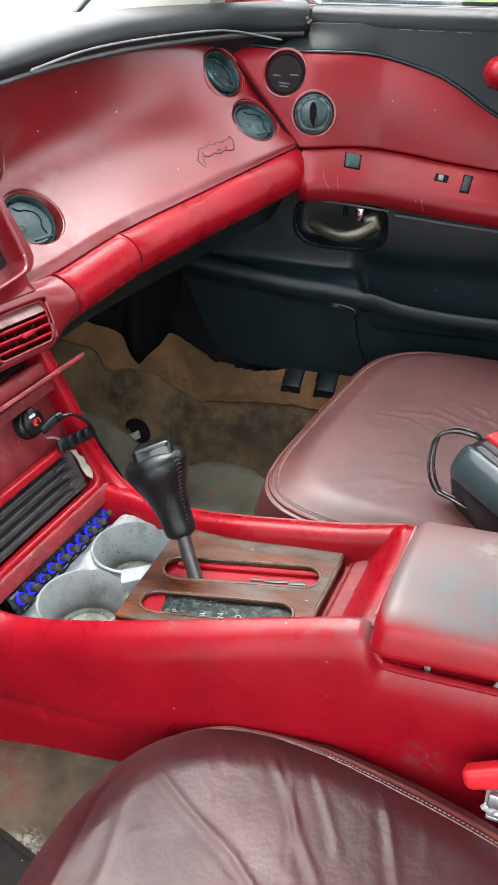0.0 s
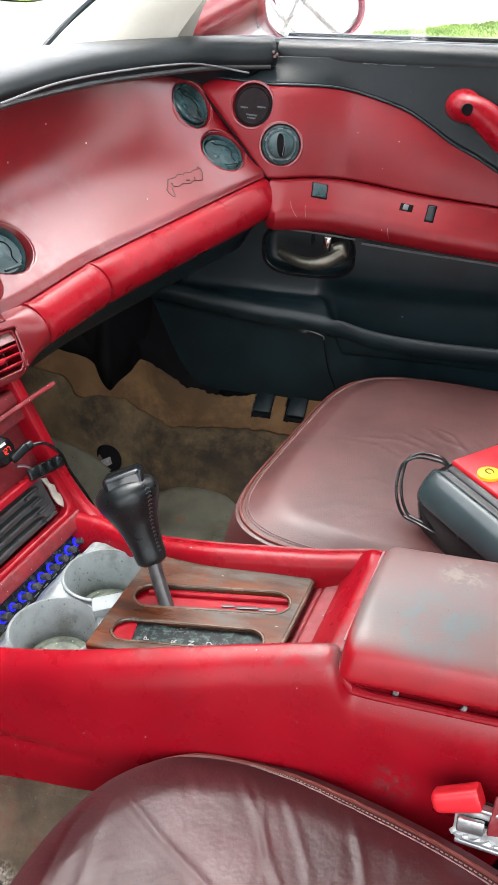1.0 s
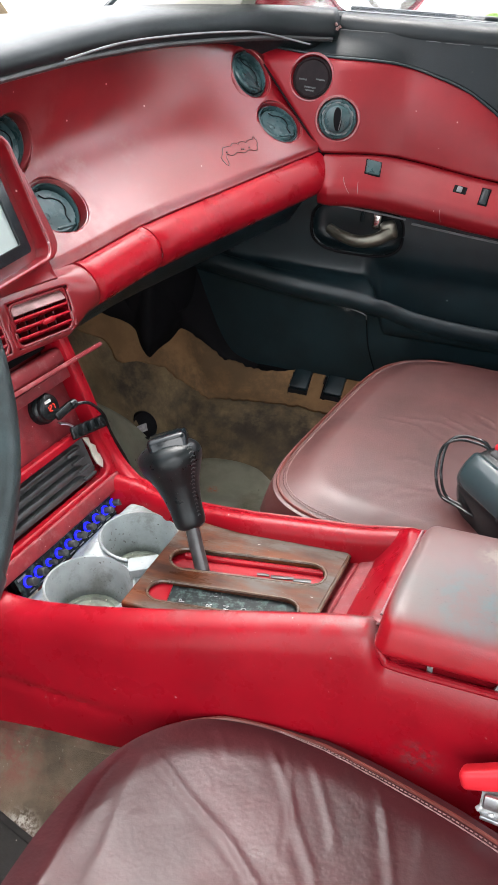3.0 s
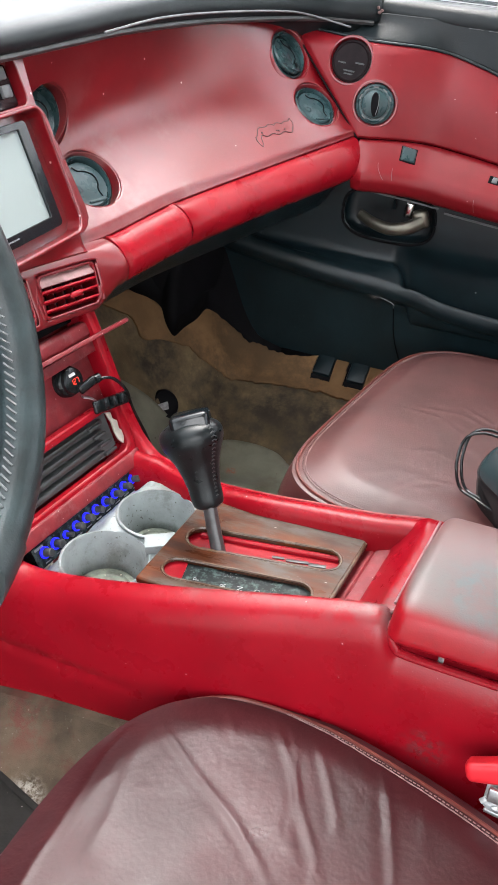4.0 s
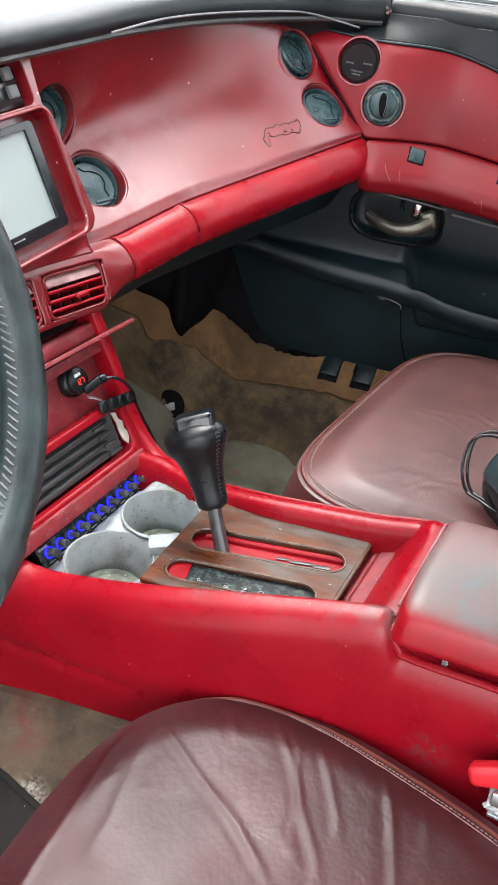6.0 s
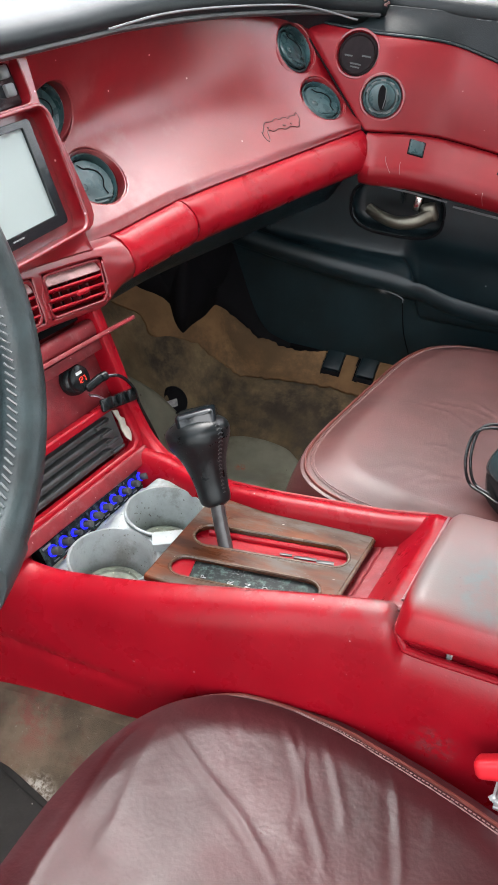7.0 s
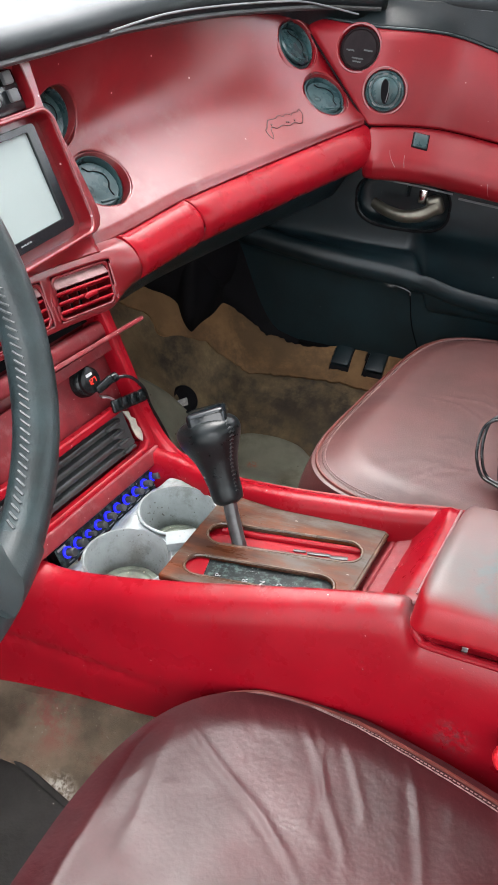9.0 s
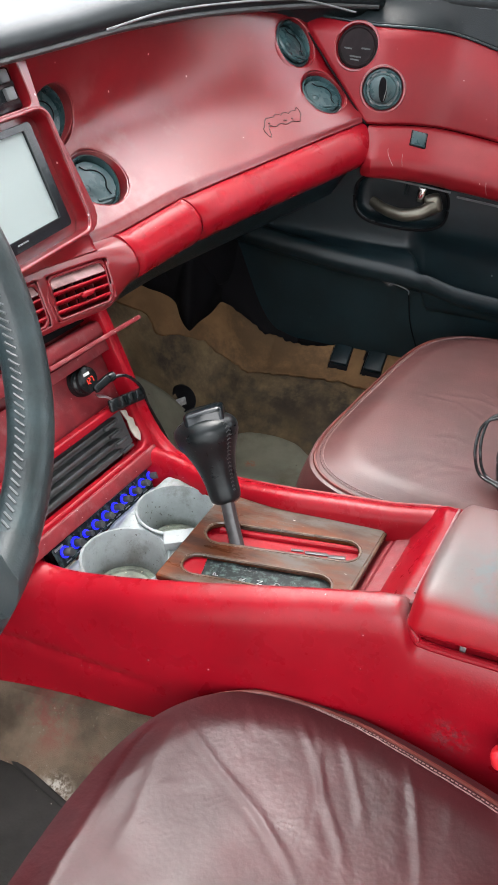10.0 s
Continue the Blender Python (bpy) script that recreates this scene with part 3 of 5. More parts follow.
# bezel round the stereo
BZ = basis((-0.572, 0.868, 0.567), (0, 1, 0), (-0.41, 0, 1))
bez_out = [(0.006, 0.192), (-0.003, 0.125), (0.012, 0.075), (0.020, 0.0), (0.018, -0.012), (0.010, -0.020), (0.0, -0.024), (-0.40, -0.024), (-0.40, 0.192)]
hole_scr = outline(0.226, 0.140, 0.016, 6, -0.112, 0.051)
hole_unit = outline(0.20, 0.052, 0.010, 6, -0.113, 0.154)
part("stereo_bezel", plate(bez_out, [hole_scr, hole_unit], 0.022, BZ @ pose(0, 0, 0.012)), red, dashboard, "red bezel with rounded openings", bevel=0.004)
part("bezel_lip", plate(outline(0.236, 0.150, 0.02, 6, -0.112, 0.051), [hole_scr], 0.004, BZ @ pose(0, 0, 0.0145)), red, dashboard, bevel=0.0018)
part("bezel_recess", plate(outline(0.236, 0.150, 0.018, 6, -0.112, 0.051), [outline(0.200, 0.116, 0.004, 4, -0.125, 0.054)], 0.004, BZ @ pose(0, 0, -0.008)), red, dashboard)
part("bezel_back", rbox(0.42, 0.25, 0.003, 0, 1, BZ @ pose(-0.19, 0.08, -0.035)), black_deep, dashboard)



def ledge_at(u, v):
    """The sloping ledge from the foot of the bezel down to the vent band."""
    y = lerp(0.46, 0.858, u)
    a = BZ @ V(y - 0.868, -0.019, 0.0105)
    k = min((k / 200 for k in range(201)), key=lambda k: abs(band_at(k, 0.2)[1] - y))
    return lerp(a, band_at(k, 0.24) + V(0.001, 0, 0.0015), v) + V(0.0, 0, -0.004) * math.sin(math.pi * v)


part("bezel_ledge", grid(ledge_at, 60, 10), red, dashboard, "red ledge below the bezel", solid=0.002)
stereo = thing("car_stereo", BZ @ V(-0.12, 0.0, 0), "double-height car stereo with blank touch screen painted pale", "car stereo")
part("case", rbox(0.20, 0.118, 0.03, 0.004, 3, BZ @ pose(-0.124, 0.054, -0.017)), stereo_black, stereo)
part("front_frame", plate(outline(0.204, 0.120, 0.006, 4, -0.125, 0.054), [outline(0.180, 0.099, 0.002, 2, -0.1285, 0.0565)], 0.008, BZ @ pose(0, 0, 0.004)), stereo_black, stereo, "glossy black frame", bevel=0.0015)
part("screen", rbox(0.182, 0.101, 0.003, 0.0005, 1, BZ @ pose(-0.1285, 0.0565, -0.001)), screen_glass, stereo, "blank screen, sky reflection painted pale grey")
for k in range(4):
    part("print_bar", rbox(0.004, 0.0016, 0.0006, 0, 1, BZ @ pose(-0.125 + 0.0052 * k, 0.0015, 0.0042)), print_grey, stereo, "unreadable white print")

unit = thing("climate_unit", BZ @ V(-0.113, 0.154, 0), "black climate control unit with grey push buttons", "control unit")
part("face", rbox(0.196, 0.050, 0.006, 0.002, 2, BZ @ pose(-0.113, 0.154, -0.004)), stereo_black, unit)
for i in range(5):
    for j in range(2):
        part("button", rbox(0.016, 0.014, 0.006, 0.002, 2, BZ @ pose(-0.032 - 0.036 * i, 0.146 + 0.019 * j, 0.001)), grey_trim, unit, "grey push button")

# ---- centre stack ----
SM = basis((-0.537, 0.85, 0.445), (0.12, 0.993, 0), (-0.42, 0, 0.906))   # local x to the passenger side, y up, z out


def S(p, q, h=0.0, rx=0, ry=0, rz=0):
    return SM @ pose(p, -q, h, rx, ry, rz)


stack = thing("centre_stack", (-0.5, 0.7, 0.25), "red-painted centre stack below the dash, its lid open", "centre stack")
# side cheek running down to the console
cheek_path = track([(0, 0.0, -0.012, 0.004), (0.3, 0.0, 0.05, 0.004), (0.6, 0.0, 0.12, 0.004), (0.76, 0.003, 0.160, 0.006), (0.89, -0.004, 0.188, 0.026), (1, -0.016, 0.2025, 0.058)])


def cheek_at(u, v):
    p, q, h = cheek_path(u)
    sec = CHEEK(v)
    return SM @ V(p + sec[0], -q, h + sec[1])


CHEEK = track([(0, -0.014, -0.03), (0.2, -0.013, 0.001), (0.35, -0.008, 0.005), (0.5, 0.0, 0.004), (0.65, 0.006, -0.003), (1, 0.012, -0.10)])
part("side_cheek", cap_ends(grid(cheek_at, 40, 24)), red_gloss, stack)
part("inner_back", rbox(0.36, 0.25, 0.004, 0, 1, S(-0.17, 0.10, -0.032)), red, stack)
# Black strip stands for the shade in the gap above the bar.
part("dark_gap", rbox(0.32, 0.03, 0.004, 0, 1, S(-0.16, -0.02, -0.02)), black_deep, stack)
# Dusty pink on bar and lid also paints in their pale highlights.
part("top_bar", rbox(0.30, 0.022, 0.02, 0.007, 4, S(-0.158, 0.008, -0.006)), red_dusty, stack, "rounded red top bar")
part("lid", rbox(0.172, 0.0055, 0.026, 0.0015, 2, S(-0.045, 0.0185, 0.010, -12, 0, -1.0)), red_dusty, stack, "thin red lid swung open")
part("lid_liner", rbox(0.118, 0.013, 0.003, 0.001, 2, S(-0.064, 0.030, 0.001)), red_dusty, stack, "dusty pink strip")
part("rack_teeth", merge(*[rbox(0.0028, 0.0016, 0.003, 0, 1, S(-0.009, 0.024 + 0.0028 * k, 0.005)) for k in range(9)]), red, stack)
part("socket_panel", rbox(0.30, 0.075, 0.004, 0.001, 2, S(-0.158, 0.072, -0.016)), red_dusty, stack, "recessed red panel")
part("slot_frame", plate([(0.0, -0.098), (-0.012, -0.19), (-0.36, -0.19), (-0.36, -0.098)],
                         [[(-0.030, -0.1085), (-0.022, -0.1135), (-0.020, -0.160), (-0.030, -0.166), (-0.33, -0.166), (-0.33, -0.1085)]], 0.016, SM @ pose(0, 0, 0.006)), red_gloss, stack, bevel=0.003)
part("slot_floor", rbox(0.31, 0.06, 0.003, 0, 1, S(-0.175, 0.137, -0.02)), grey_trim, stack, "dark grey storage slot")
for k in range(4):
    part("slot_rib", rbox(0.26, 0.0065, 0.014, 0.0025, 2, S(-0.172 - 0.004 * k, 0.119 + 0.0125 * k, -0.010)), bead_grey, stack, "ridged dark grey divider")
    part("rib_stop", rbox(0.022, 0.004, 0.006, 0.001, 2, S(-0.062 + 0.004 * k, 0.120 + 0.0125 * k, -0.001)), bead_grey, stack)
torn = [(-0.005, 0.024), (0.003, 0.020), (0.002, 0.012), (0.007, 0.006), (0.005, -0.004), (0.009, -0.010), (0.006, -0.018), (0.002, -0.025), (-0.003, -0.016), (-0.004, -0.004), (-0.002, 0.008)]
part("slot_torn_edge", plate(torn, [], 0.003, S(-0.028, 0.135, 0.0, 0, -12, 4)), worn_edge, stack, "torn pale edge", bevel=0.0006)
part("lower_bar", rbox(0.36, 0.020, 0.012, 0.003, 3, S(-0.170, 0.182, 0.004, 0, 0, 0)), red_dusty, stack, "dusty red bar")

# voltage socket with red figures
socket = thing("usb_socket", S(-0.067, 0.055, -0.01).translation, "round black charger socket with glowing red figures", "usb socket")
sm = S(-0.067, 0.054, -0.012)
part("body", lathe([(0.0, 0.016), (0.0135, 0.016), (0.016, 0.0145), (0.0165, 0.010), (0.0185, 0.008), (0.0195, 0.004), (0.0195, -0.004), (0, -0.004)], 40, sm), pack_black, socket)
part("port", rbox(0.010, 0.0035, 0.001, 0, 1, sm @ pose(-0.001, 0.0075, 0.0163)), white_paint, socket, "white usb port")


def digit(segments, m):
    """A seven-bar figure of thin bars; segments are numbered from the top clockwise, the middle last."""
    spots = ((0, 1, 0), (0.5, 0.5, 90), (0.5, -0.5, 90), (0, -1, 0), (-0.5, -0.5, 90), (-0.5, 0.5, 90), (0, 0, 0))
    return merge(*[rbox(0.0026, 0.0007, 0.0004, 0, 1, m @ pose(0.0036 * spots[s][0], 0.0034 * spots[s][1], 0, 0, 0, spots[s][2])) for s in segments])


for k, seg in enumerate(((1, 2), (0, 1, 6, 4, 3), (0, 1, 2))):
    part("figure", digit(seg, sm @ pose(-0.0055 + 0.0052 * k, -0.0015, 0.0165)), red_led, socket, "glowing red figure")
plug = thing("cable_plug", S(-0.05, 0.066, 0.006).translation, "black plug with cable in the charger socket", "plug")
part("plug_body", rbox(0.026, 0.011, 0.008, 0.003, 3, S(-0.054, 0.066, 0.008, 0, -20, 14)), pack_black, plug)
part("plug_collar", lathe([(0, 0.004), (0.0055, 0.004), (0.0062, 0), (0.0055, -0.004), (0, -0.004)], 20, S(-0.040, 0.064, 0.013, 0, 80, 0)), pack_black, plug)
part("cable", tube(smooth_line([SM @ V(-0.042, -0.064, 0.013), SM @ V(-0.022, -0.072, 0.02), SM @ V(0.0, -0.097, 0.014), SM @ V(0.014, -0.128, 0.0),
                                (-0.47, 0.885, 0.26), (-0.455, 0.90, 0.18), (-0.45, 0.95, 0.09)], 50), 0.0021, 8), pack_black, plug)
clip = thing("black_clip", S(-0.03, 0.10, 0.008).translation, "small black plastic cable clip resting on the frame", "clip")
part("clip_base", rbox(0.062, 0.016, 0.006, 0.0025, 3, S(-0.028, 0.101, 0.009, 0, 0, -10)), pack_black, clip)
for k in range(3):
    part("clip_rib", rbox(0.008, 0.013, 0.009, 0.002, 2, S(-0.044 + 0.015 * k, 0.096 + 0.003 * k, 0.015, 0, 0, -10)), pack_black, clip)
bracket = thing("bent_bracket", S(-0.055, 0.082, 0).translation, "bent bare-metal bracket below the socket", "bracket")
part("strip", tube(smooth_line([SM @ V(-0.062, -0.078, 0.001), SM @ V(-0.052, -0.084, 0.003), SM @ V(-0.044, -0.093, 0.004)], 10), 0.004, 8, flat=0.3), steel, bracket)

# equalizer
EM = basis((-0.4655, 0.732, 0.2535), (0.12, 0.993, 0.02), (-0.44, 0, 0.90))
eq = thing("graphic_equalizer", EM @ V(0, 0, 0), "slim black graphic equalizer with blue-lit knobs", "equalizer")
part("case", rbox(0.222, 0.027, 0.02, 0.002, 2, EM @ pose(0, 0, -0.010)), pack_black, eq)
part("face", plate(outline(0.222, 0.027, 0.002, 2), [], 0.0015, EM @ pose(0, 0, 0.0015)), gauge_black, eq, bevel=0.0005)
for k in range(11):
    x = -0.096 + 0.0190 * k
    r = 0.0056 if k < 2 else (0.0034 if k == 2 else 0.0048)
    kn = part("knob", lathe([(0, 0.015), (r * 0.8, 0.015), (r * 0.92, 0.014), (r * 0.92, 0.004), (r, 0.002), (0, 0.002)], 18, EM @ pose(x, 0.002, 0)), knob_grey, eq, "small grey knob")
    part("light_ring", lathe([(r + 0.0002, 0.0018), (r + 0.0017, 0.0018), (r + 0.0015, 0.0040), (r + 0.0002, 0.0050)], 24, EM @ pose(x, 0.002, 0)), blue_led, kn, "glowing blue ring")
    part("print_bar", rbox(0.009, 0.0015, 0.0004, 0, 1, EM @ pose(x, -0.0100, 0.0017)), print_grey, eq, "unreadable white print")
part("print_bar", rbox(0.014, 0.003, 0.0004, 0, 1, EM @ pose(-0.101, 0.0105, 0.0017)), print_grey, eq, "unreadable white print")

# ---- centre console ----
console = thing("centre_console", (-0.2, 0.69, 0.03), "long red-painted centre console between the seats, scuffed", "console")
near_rim = track([(-0.75, 0.598, 0.40), (-0.60, 0.598, 0.318), (-0.52, 0.598, 0.279), (-0.465, 0.599, 0.264), (-0.394, 0.600, 0.275), (-0.312, 0.602, 0.296),
                  (-0.205, 0.610, 0.323), (-0.15, 0.617, 0.334), (-0.094, 0.622, 0.345), (-0.05, 0.622, 0.346), (0.5, 0.622, 0.346)])
far_rim = track([(-0.60, 0.83, 0.29), (-0.43, 0.822, 0.288), (-0.396, 0.812, 0.286), (-0.35, 0.797, 0.292), (-0.27, 0.785, 0.306), (-0.201, 0.785, 0.315), (-0.136, 0.785, 0.324), (-0.068, 0.785, 0.337), (0.5, 0.785, 0.34)])
SIDE = track([(0, 0.012, -0.075), (0.12, 0.010, -0.02), (0.2, 0.004, -0.002), (0.27, -0.004, 0.0), (0.36, -0.018, -0.007), (0.46, -0.028, -0.028), (0.7, -0.037, -0.10), (0.86, -0.045, -0.17), (1, -0.060, -0.30)])


def near_at(u, v):
    x = lerp(-0.75, 0.5, u)
    y, z = near_rim(x)
    q = SIDE(v)
    drop = 0.030 * step(-0.084, -0.060, x)
    crease = 0.0035 * math.exp(-((z + q[1] - 0.173 - 0.06 * max(0.0, x + 0.4)) / 0.005) ** 2) * step(-0.28, -0.4, x)
    zz = z + q[1] - (drop if v > 0.13 else drop)
    return V(x, y + q[0] + crease, max(zz, 0.0))


part("near_side", grid(near_at, 250, 60), red_gloss, console, solid=0.003)
part("lip", tube(smooth_line([(-0.086, 0.628, 0.336), (-0.076, 0.612, 0.336), (-0.071, 0.605, 0.330), (-0.065, 0.602, 0.321), (-0.052, 0.601, 0.3165), (0.03, 0.601, 0.3165), (0.25, 0.601, 0.318), (0.48, 0.601, 0.32)], 60), 0.0042, 10), red_gloss, console, "rounded red lip under the armrest")


def far_at(u, v):
    x = lerp(-0.62, 0.5, u)
    y, z = far_rim(x)
    q = FAR(v)
    return V(x, y + q[0], max(z + q[1], 0.0))


FAR = track([(0, -0.020, -0.07), (0.2, -0.016, -0.02), (0.33, -0.010, -0.003), (0.42, 0.0, 0.0), (0.52, 0.009, -0.005), (0.65, 0.014, -0.02), (1, 0.03, -0.33)])
part("far_side", grid(far_at, 90, 30), red_gloss, console, solid=0.003)
part("tray", rbox(0.24, 0.17, 0.004, 0, 1, pose(-0.23, 0.70, 0.262, 0, -5, 0)), red, console, "red tray under the shift plate")


# sloped recess between shift plate and armrest
def ramp_at(u, v):
    y = lerp(0.620, 0.780, v)
    x, z = RAMP(u)
    fillet = 0.012 * step(0.86, 1.0, v) * step(0.1, 0.5, u) * step(1.0, 0.75, u)
    return V(x + 0.09 * (y - 0.70), y, z + fillet)


def RAMP(u):
    keys = ((0, -0.146, 0.287), (0.16, -0.134, 0.291), (0.2, -0.1315, 0.2895), (0.24, -0.129, 0.2925), (0.42, -0.1155, 0.295), (0.45, -0.1145, 0.2965), (0.9, -0.082, 0.343), (1, -0.066, 0.345))
    for p, q in zip(keys, keys[1:]):
        if u <= q[0] + 1e-6:
            s = (u - p[0]) / (q[0] - p[0])
            return lerp(p[1], q[1], s), lerp(p[2], q[2], s)


part("ramp", grid(lambda u, v: ramp_at(lerp(0.44, 1, u), v), 24, 20), red_gloss, console, "red ramp rising to the armrest", solid=0.002)
part("dusty_strip", grid(lambda u, v: ramp_at(lerp(0, 0.44, u), v), 24, 20), red_dusty, console, "dusty pink strip behind the shift plate", solid=0.002)
part("ridge", tube([ramp_at(0.445, k / 12) + V(0, 0, 0.0004) for k in range(1, 13)], 0.0011, 8), red_dusty, console, "rubbed fold of the ramp")
part("ridge", tube([ramp_at(0.97, k / 12) + V(0, 0, 0.0016) for k in range(1, 13)], 0.0016, 8), rubbed, console, "pale rubbed edge of the ramp")

# cup liner: two wells in a pale grey tray
CUPS = [((-0.404, 0.649, 0.262), 0.049), ((-0.388, 0.744, 0.268), 0.046)]


def cup_top(u, v):
    y = lerp(0.606, 0.80, v)
    x = lerp(-0.468 + 0.11 * (y - 0.63), -0.325, u)
    return V(x, y, 0.238 + 0.024 * step(0.0, 0.22, u) + 0.006 * step(0.69, 0.72, y))


liner = thing("cup_holder", (-0.40, 0.70, 0.19), "light grey double cup holder liner, stained and dirty", "cup holder")
part("tray", grid(cup_top, 60, 76, holes=[(c, r) for c, r in CUPS]), cup_grey, liner, solid=0.002)
for (c, r), depth in zip(CUPS, (0.046, 0.050)):
    cm = Matrix.Translation(c)
    part("well", lathe([(r + 0.003, 0.001), (r, 0.0015), (r - 0.0015, -0.003), (r - 0.006, -depth * 0.8), (r - 0.012, -depth)], 48, cm), cup_grey, liner, "round grey cup well", solid=0.001)
    part("well_bottom", lathe([(r - 0.010, -depth), (r - 0.02, -depth + 0.003), (r - 0.022, -depth + 0.001), (0, -depth + 0.002)], 40, cm), cup_dirt, liner, "dirty cup bottom")
part("divider_tab", rbox(0.036, 0.020, 0.034, 0.0018, 2, pose(-0.356, 0.694, 0.262, 10, -8, 26)), cup_grey, liner, "pale raised tab between the wells")

# wood shift plate
PZ = 0.302


def sloped(x, y):
    """A place on the shift plate, which falls towards the dash."""
    dz = 0.085 * min(0.0, x + 0.14)
    k = 1 - dz / 0.628
    return V(x * k, y * k, dz)


def laid(bm):
    for v in bm.verts:
        q = sloped(v.co.x, v.co.y)
        v.co = V(q.x, q.y, v.co.z + q.z)
    return bm


shift_plate = thing("shift_plate", (-0.237, 0.69, PZ), "brown wood-look shift plate with two slots, worn grey at the edges", "shift plate")


def slot(a, b, r, n=8):
    """A slot with rounded ends, between two places."""
    a, b = Vector((*a, 0)), Vector((*b, 0))
    d = (b - a).normalized()
    s = Vector((-d.y, d.x, 0))
    out = []
    for c, sg in ((b, 1), (a, -1)):
        for k in range(n + 1):
            t = math.pi * (-0.5 + k / n)
            o = c + sg * (d * math.cos(t) + s * math.sin(t)) * r
            out.append((o.x, o.y))
    return out


outer = [(-0.331, 0.764), (-0.322, 0.768), (-0.142, 0.771), (-0.136, 0.766), (-0.146, 0.648), (-0.149, 0.604), (-0.339, 0.600)]
slot_a = slot((-0.303, 0.690), (-0.170, 0.7165), 0.0185)
slot_b = slot((-0.306, 0.632), (-0.180, 0.653), 0.0165)
part("veneer", laid(plate(outer, [slot_a, slot_b], 0.009, pose(0, 0, PZ))), wood, shift_plate, bevel=0.0022)
for loop in (slot_a, slot_b):
    part("slot_rim", laid(tube([(x, y, PZ - 0.0010) for x, y in loop], 0.0019, 6, close=True)), worn_lit_rim, shift_plate, "worn rounded slot rim, highlights painted in")
part("rear_edge", rbox(0.0050, 0.15, 0.008, 0.0022, 3, pose(-0.1425, 0.690, PZ - 0.0030, 0, 0, -4.5)), worn_lit_rim, shift_plate, "pale worn rear edge")
part("slot_bed", laid(rbox(0.19, 0.060, 0.003, 0, 1, pose(-0.238, 0.708, 0.2905, 0, 0, 11))), red_gloss, shift_plate, "red bed of the lever slot")
for k, (x, w) in enumerate(((-0.176, 0.017), (-0.198, 0.022), (-0.219, 0.012))):
    part("silver_flake", laid(rbox(w * 1.15, 0.0050 - 0.0008 * k, 0.0012, 0.0005, 2, pose(x, 0.7120 + 0.15 * (x + 0.176), 0.2932, 4, 3 * k - 3, 11 + 3 * k))), bead_grey, shift_plate, "peeling silver strip")
part("slot_gap", laid(rbox(0.13, 0.0016, 0.002, 0, 1, pose(-0.238, 0.696, 0.2922, 0, 0, 11))), groove, shift_plate, "dark gap beside the rail")
part("slot_rail", laid(tube([(lerp(-0.31, -0.158, k / 12), lerp(0.703, 0.732, k / 12), 0.2935) for k in range(13)], 0.0042, 10)), red_gloss, shift_plate, "glossy red rail in the slot")
part("gauge_bed", laid(rbox(0.165, 0.042, 0.003, 0, 1, pose(-0.236, 0.644, 0.2945, 0, 0, 9.5))), gauge_black, shift_plate, "scratched black gear display")
part("red_tip", laid(rbox(0.026, 0.042, 0.003, 0, 1, pose(-0.312, 0.632, 0.2955, 0, 0, 9.5))), red_gloss, shift_plate, "red painted end of the slot")


def letters(text, size, m, material, parent):
    cu = bpy.data.curves.new("letters", "FONT")
    cu.body, cu.size, cu.extrude, cu.align_x, cu.align_y = text, size, 0.0002, "CENTER", "CENTER"
    cu.materials.append(material)
    ob = new("letters", cu)
    ob.parent = parent
    ob.matrix_parent_inverse = parent.matrix_basis.inverted()
    ob.matrix_basis = m
    return ob


for k, ch in enumerate("PRND"):
    q = sloped((-0.283, -0.254, -0.236, -0.218)[k], 0.630 + 0.0035 * k)
    letters(ch, 0.009, pose(q.x, q.y, 0.2968 + q.z, 0, -6, 103), print_grey, shift_plate)

# shift lever
KN = Vector((-0.300, 0.708, 0.340))
lever = thing("shift_lever", (-0.291, 0.705, 0.285), "black leather automatic shift lever with push-button top", "shift lever")
part("rod", tube(smooth_line([(-0.282, 0.692, 0.276), (-0.303, 0.709, 0.320), (-0.318, 0.722, 0.365)], 8), 0.0078, 12, flat=1.2), knob_grey, lever, "flat dark steel rod")
ax = (Vector((-0.356, 0.740, 0.43)) - Vector((-0.312, 0.717, 0.335))).normalized()
KB = basis(Vector((-0.312, 0.717, 0.335)) - 0.010 * ax, V(1, 0, 0) - ax * ax.x, ax.cross(V(1, 0, 0)))


def knob_at(u, v):
    t = u * 0.099
    r = 1.07 * KNOB(u)[0]
    a = 2 * math.pi * v
    return KB @ V(r * math.cos(a), r * 0.86 * math.sin(a), t)


KNOB = track([(0, 0.0125), (0.04, 0.0165), (0.25, 0.0180), (0.5, 0.0228), (0.66, 0.0290), (0.78, 0.0338), (0.88, 0.0342), (0.95, 0.0300), (1.0, 0.0215)])
part("grip", cap_ends(grid(knob_at, 30, 32, wrap=True)), shift_leather, lever, "stitched black leather grip")
part("button", rbox(0.044, 0.040, 0.030, 0.006, 4, KB @ pose(0.004, 0, 0.0945, 0, 0, 20)), stereo_black, lever, "shiny black push button")
part("stitching", merge(*[tube([knob_at(0.14 + 0.045 * k, 0.915), knob_at(0.155 + 0.045 * k, 0.93), knob_at(0.14 + 0.045 * k, 0.945)], 0.0008, 5) for k in range(18)]), bead_grey, lever, "grey cross stitches")

# armrest lid
arm = thing("armrest", (0.1, 0.68, 0.31), "padded red armrest lid rubbed through to grey", "armrest")


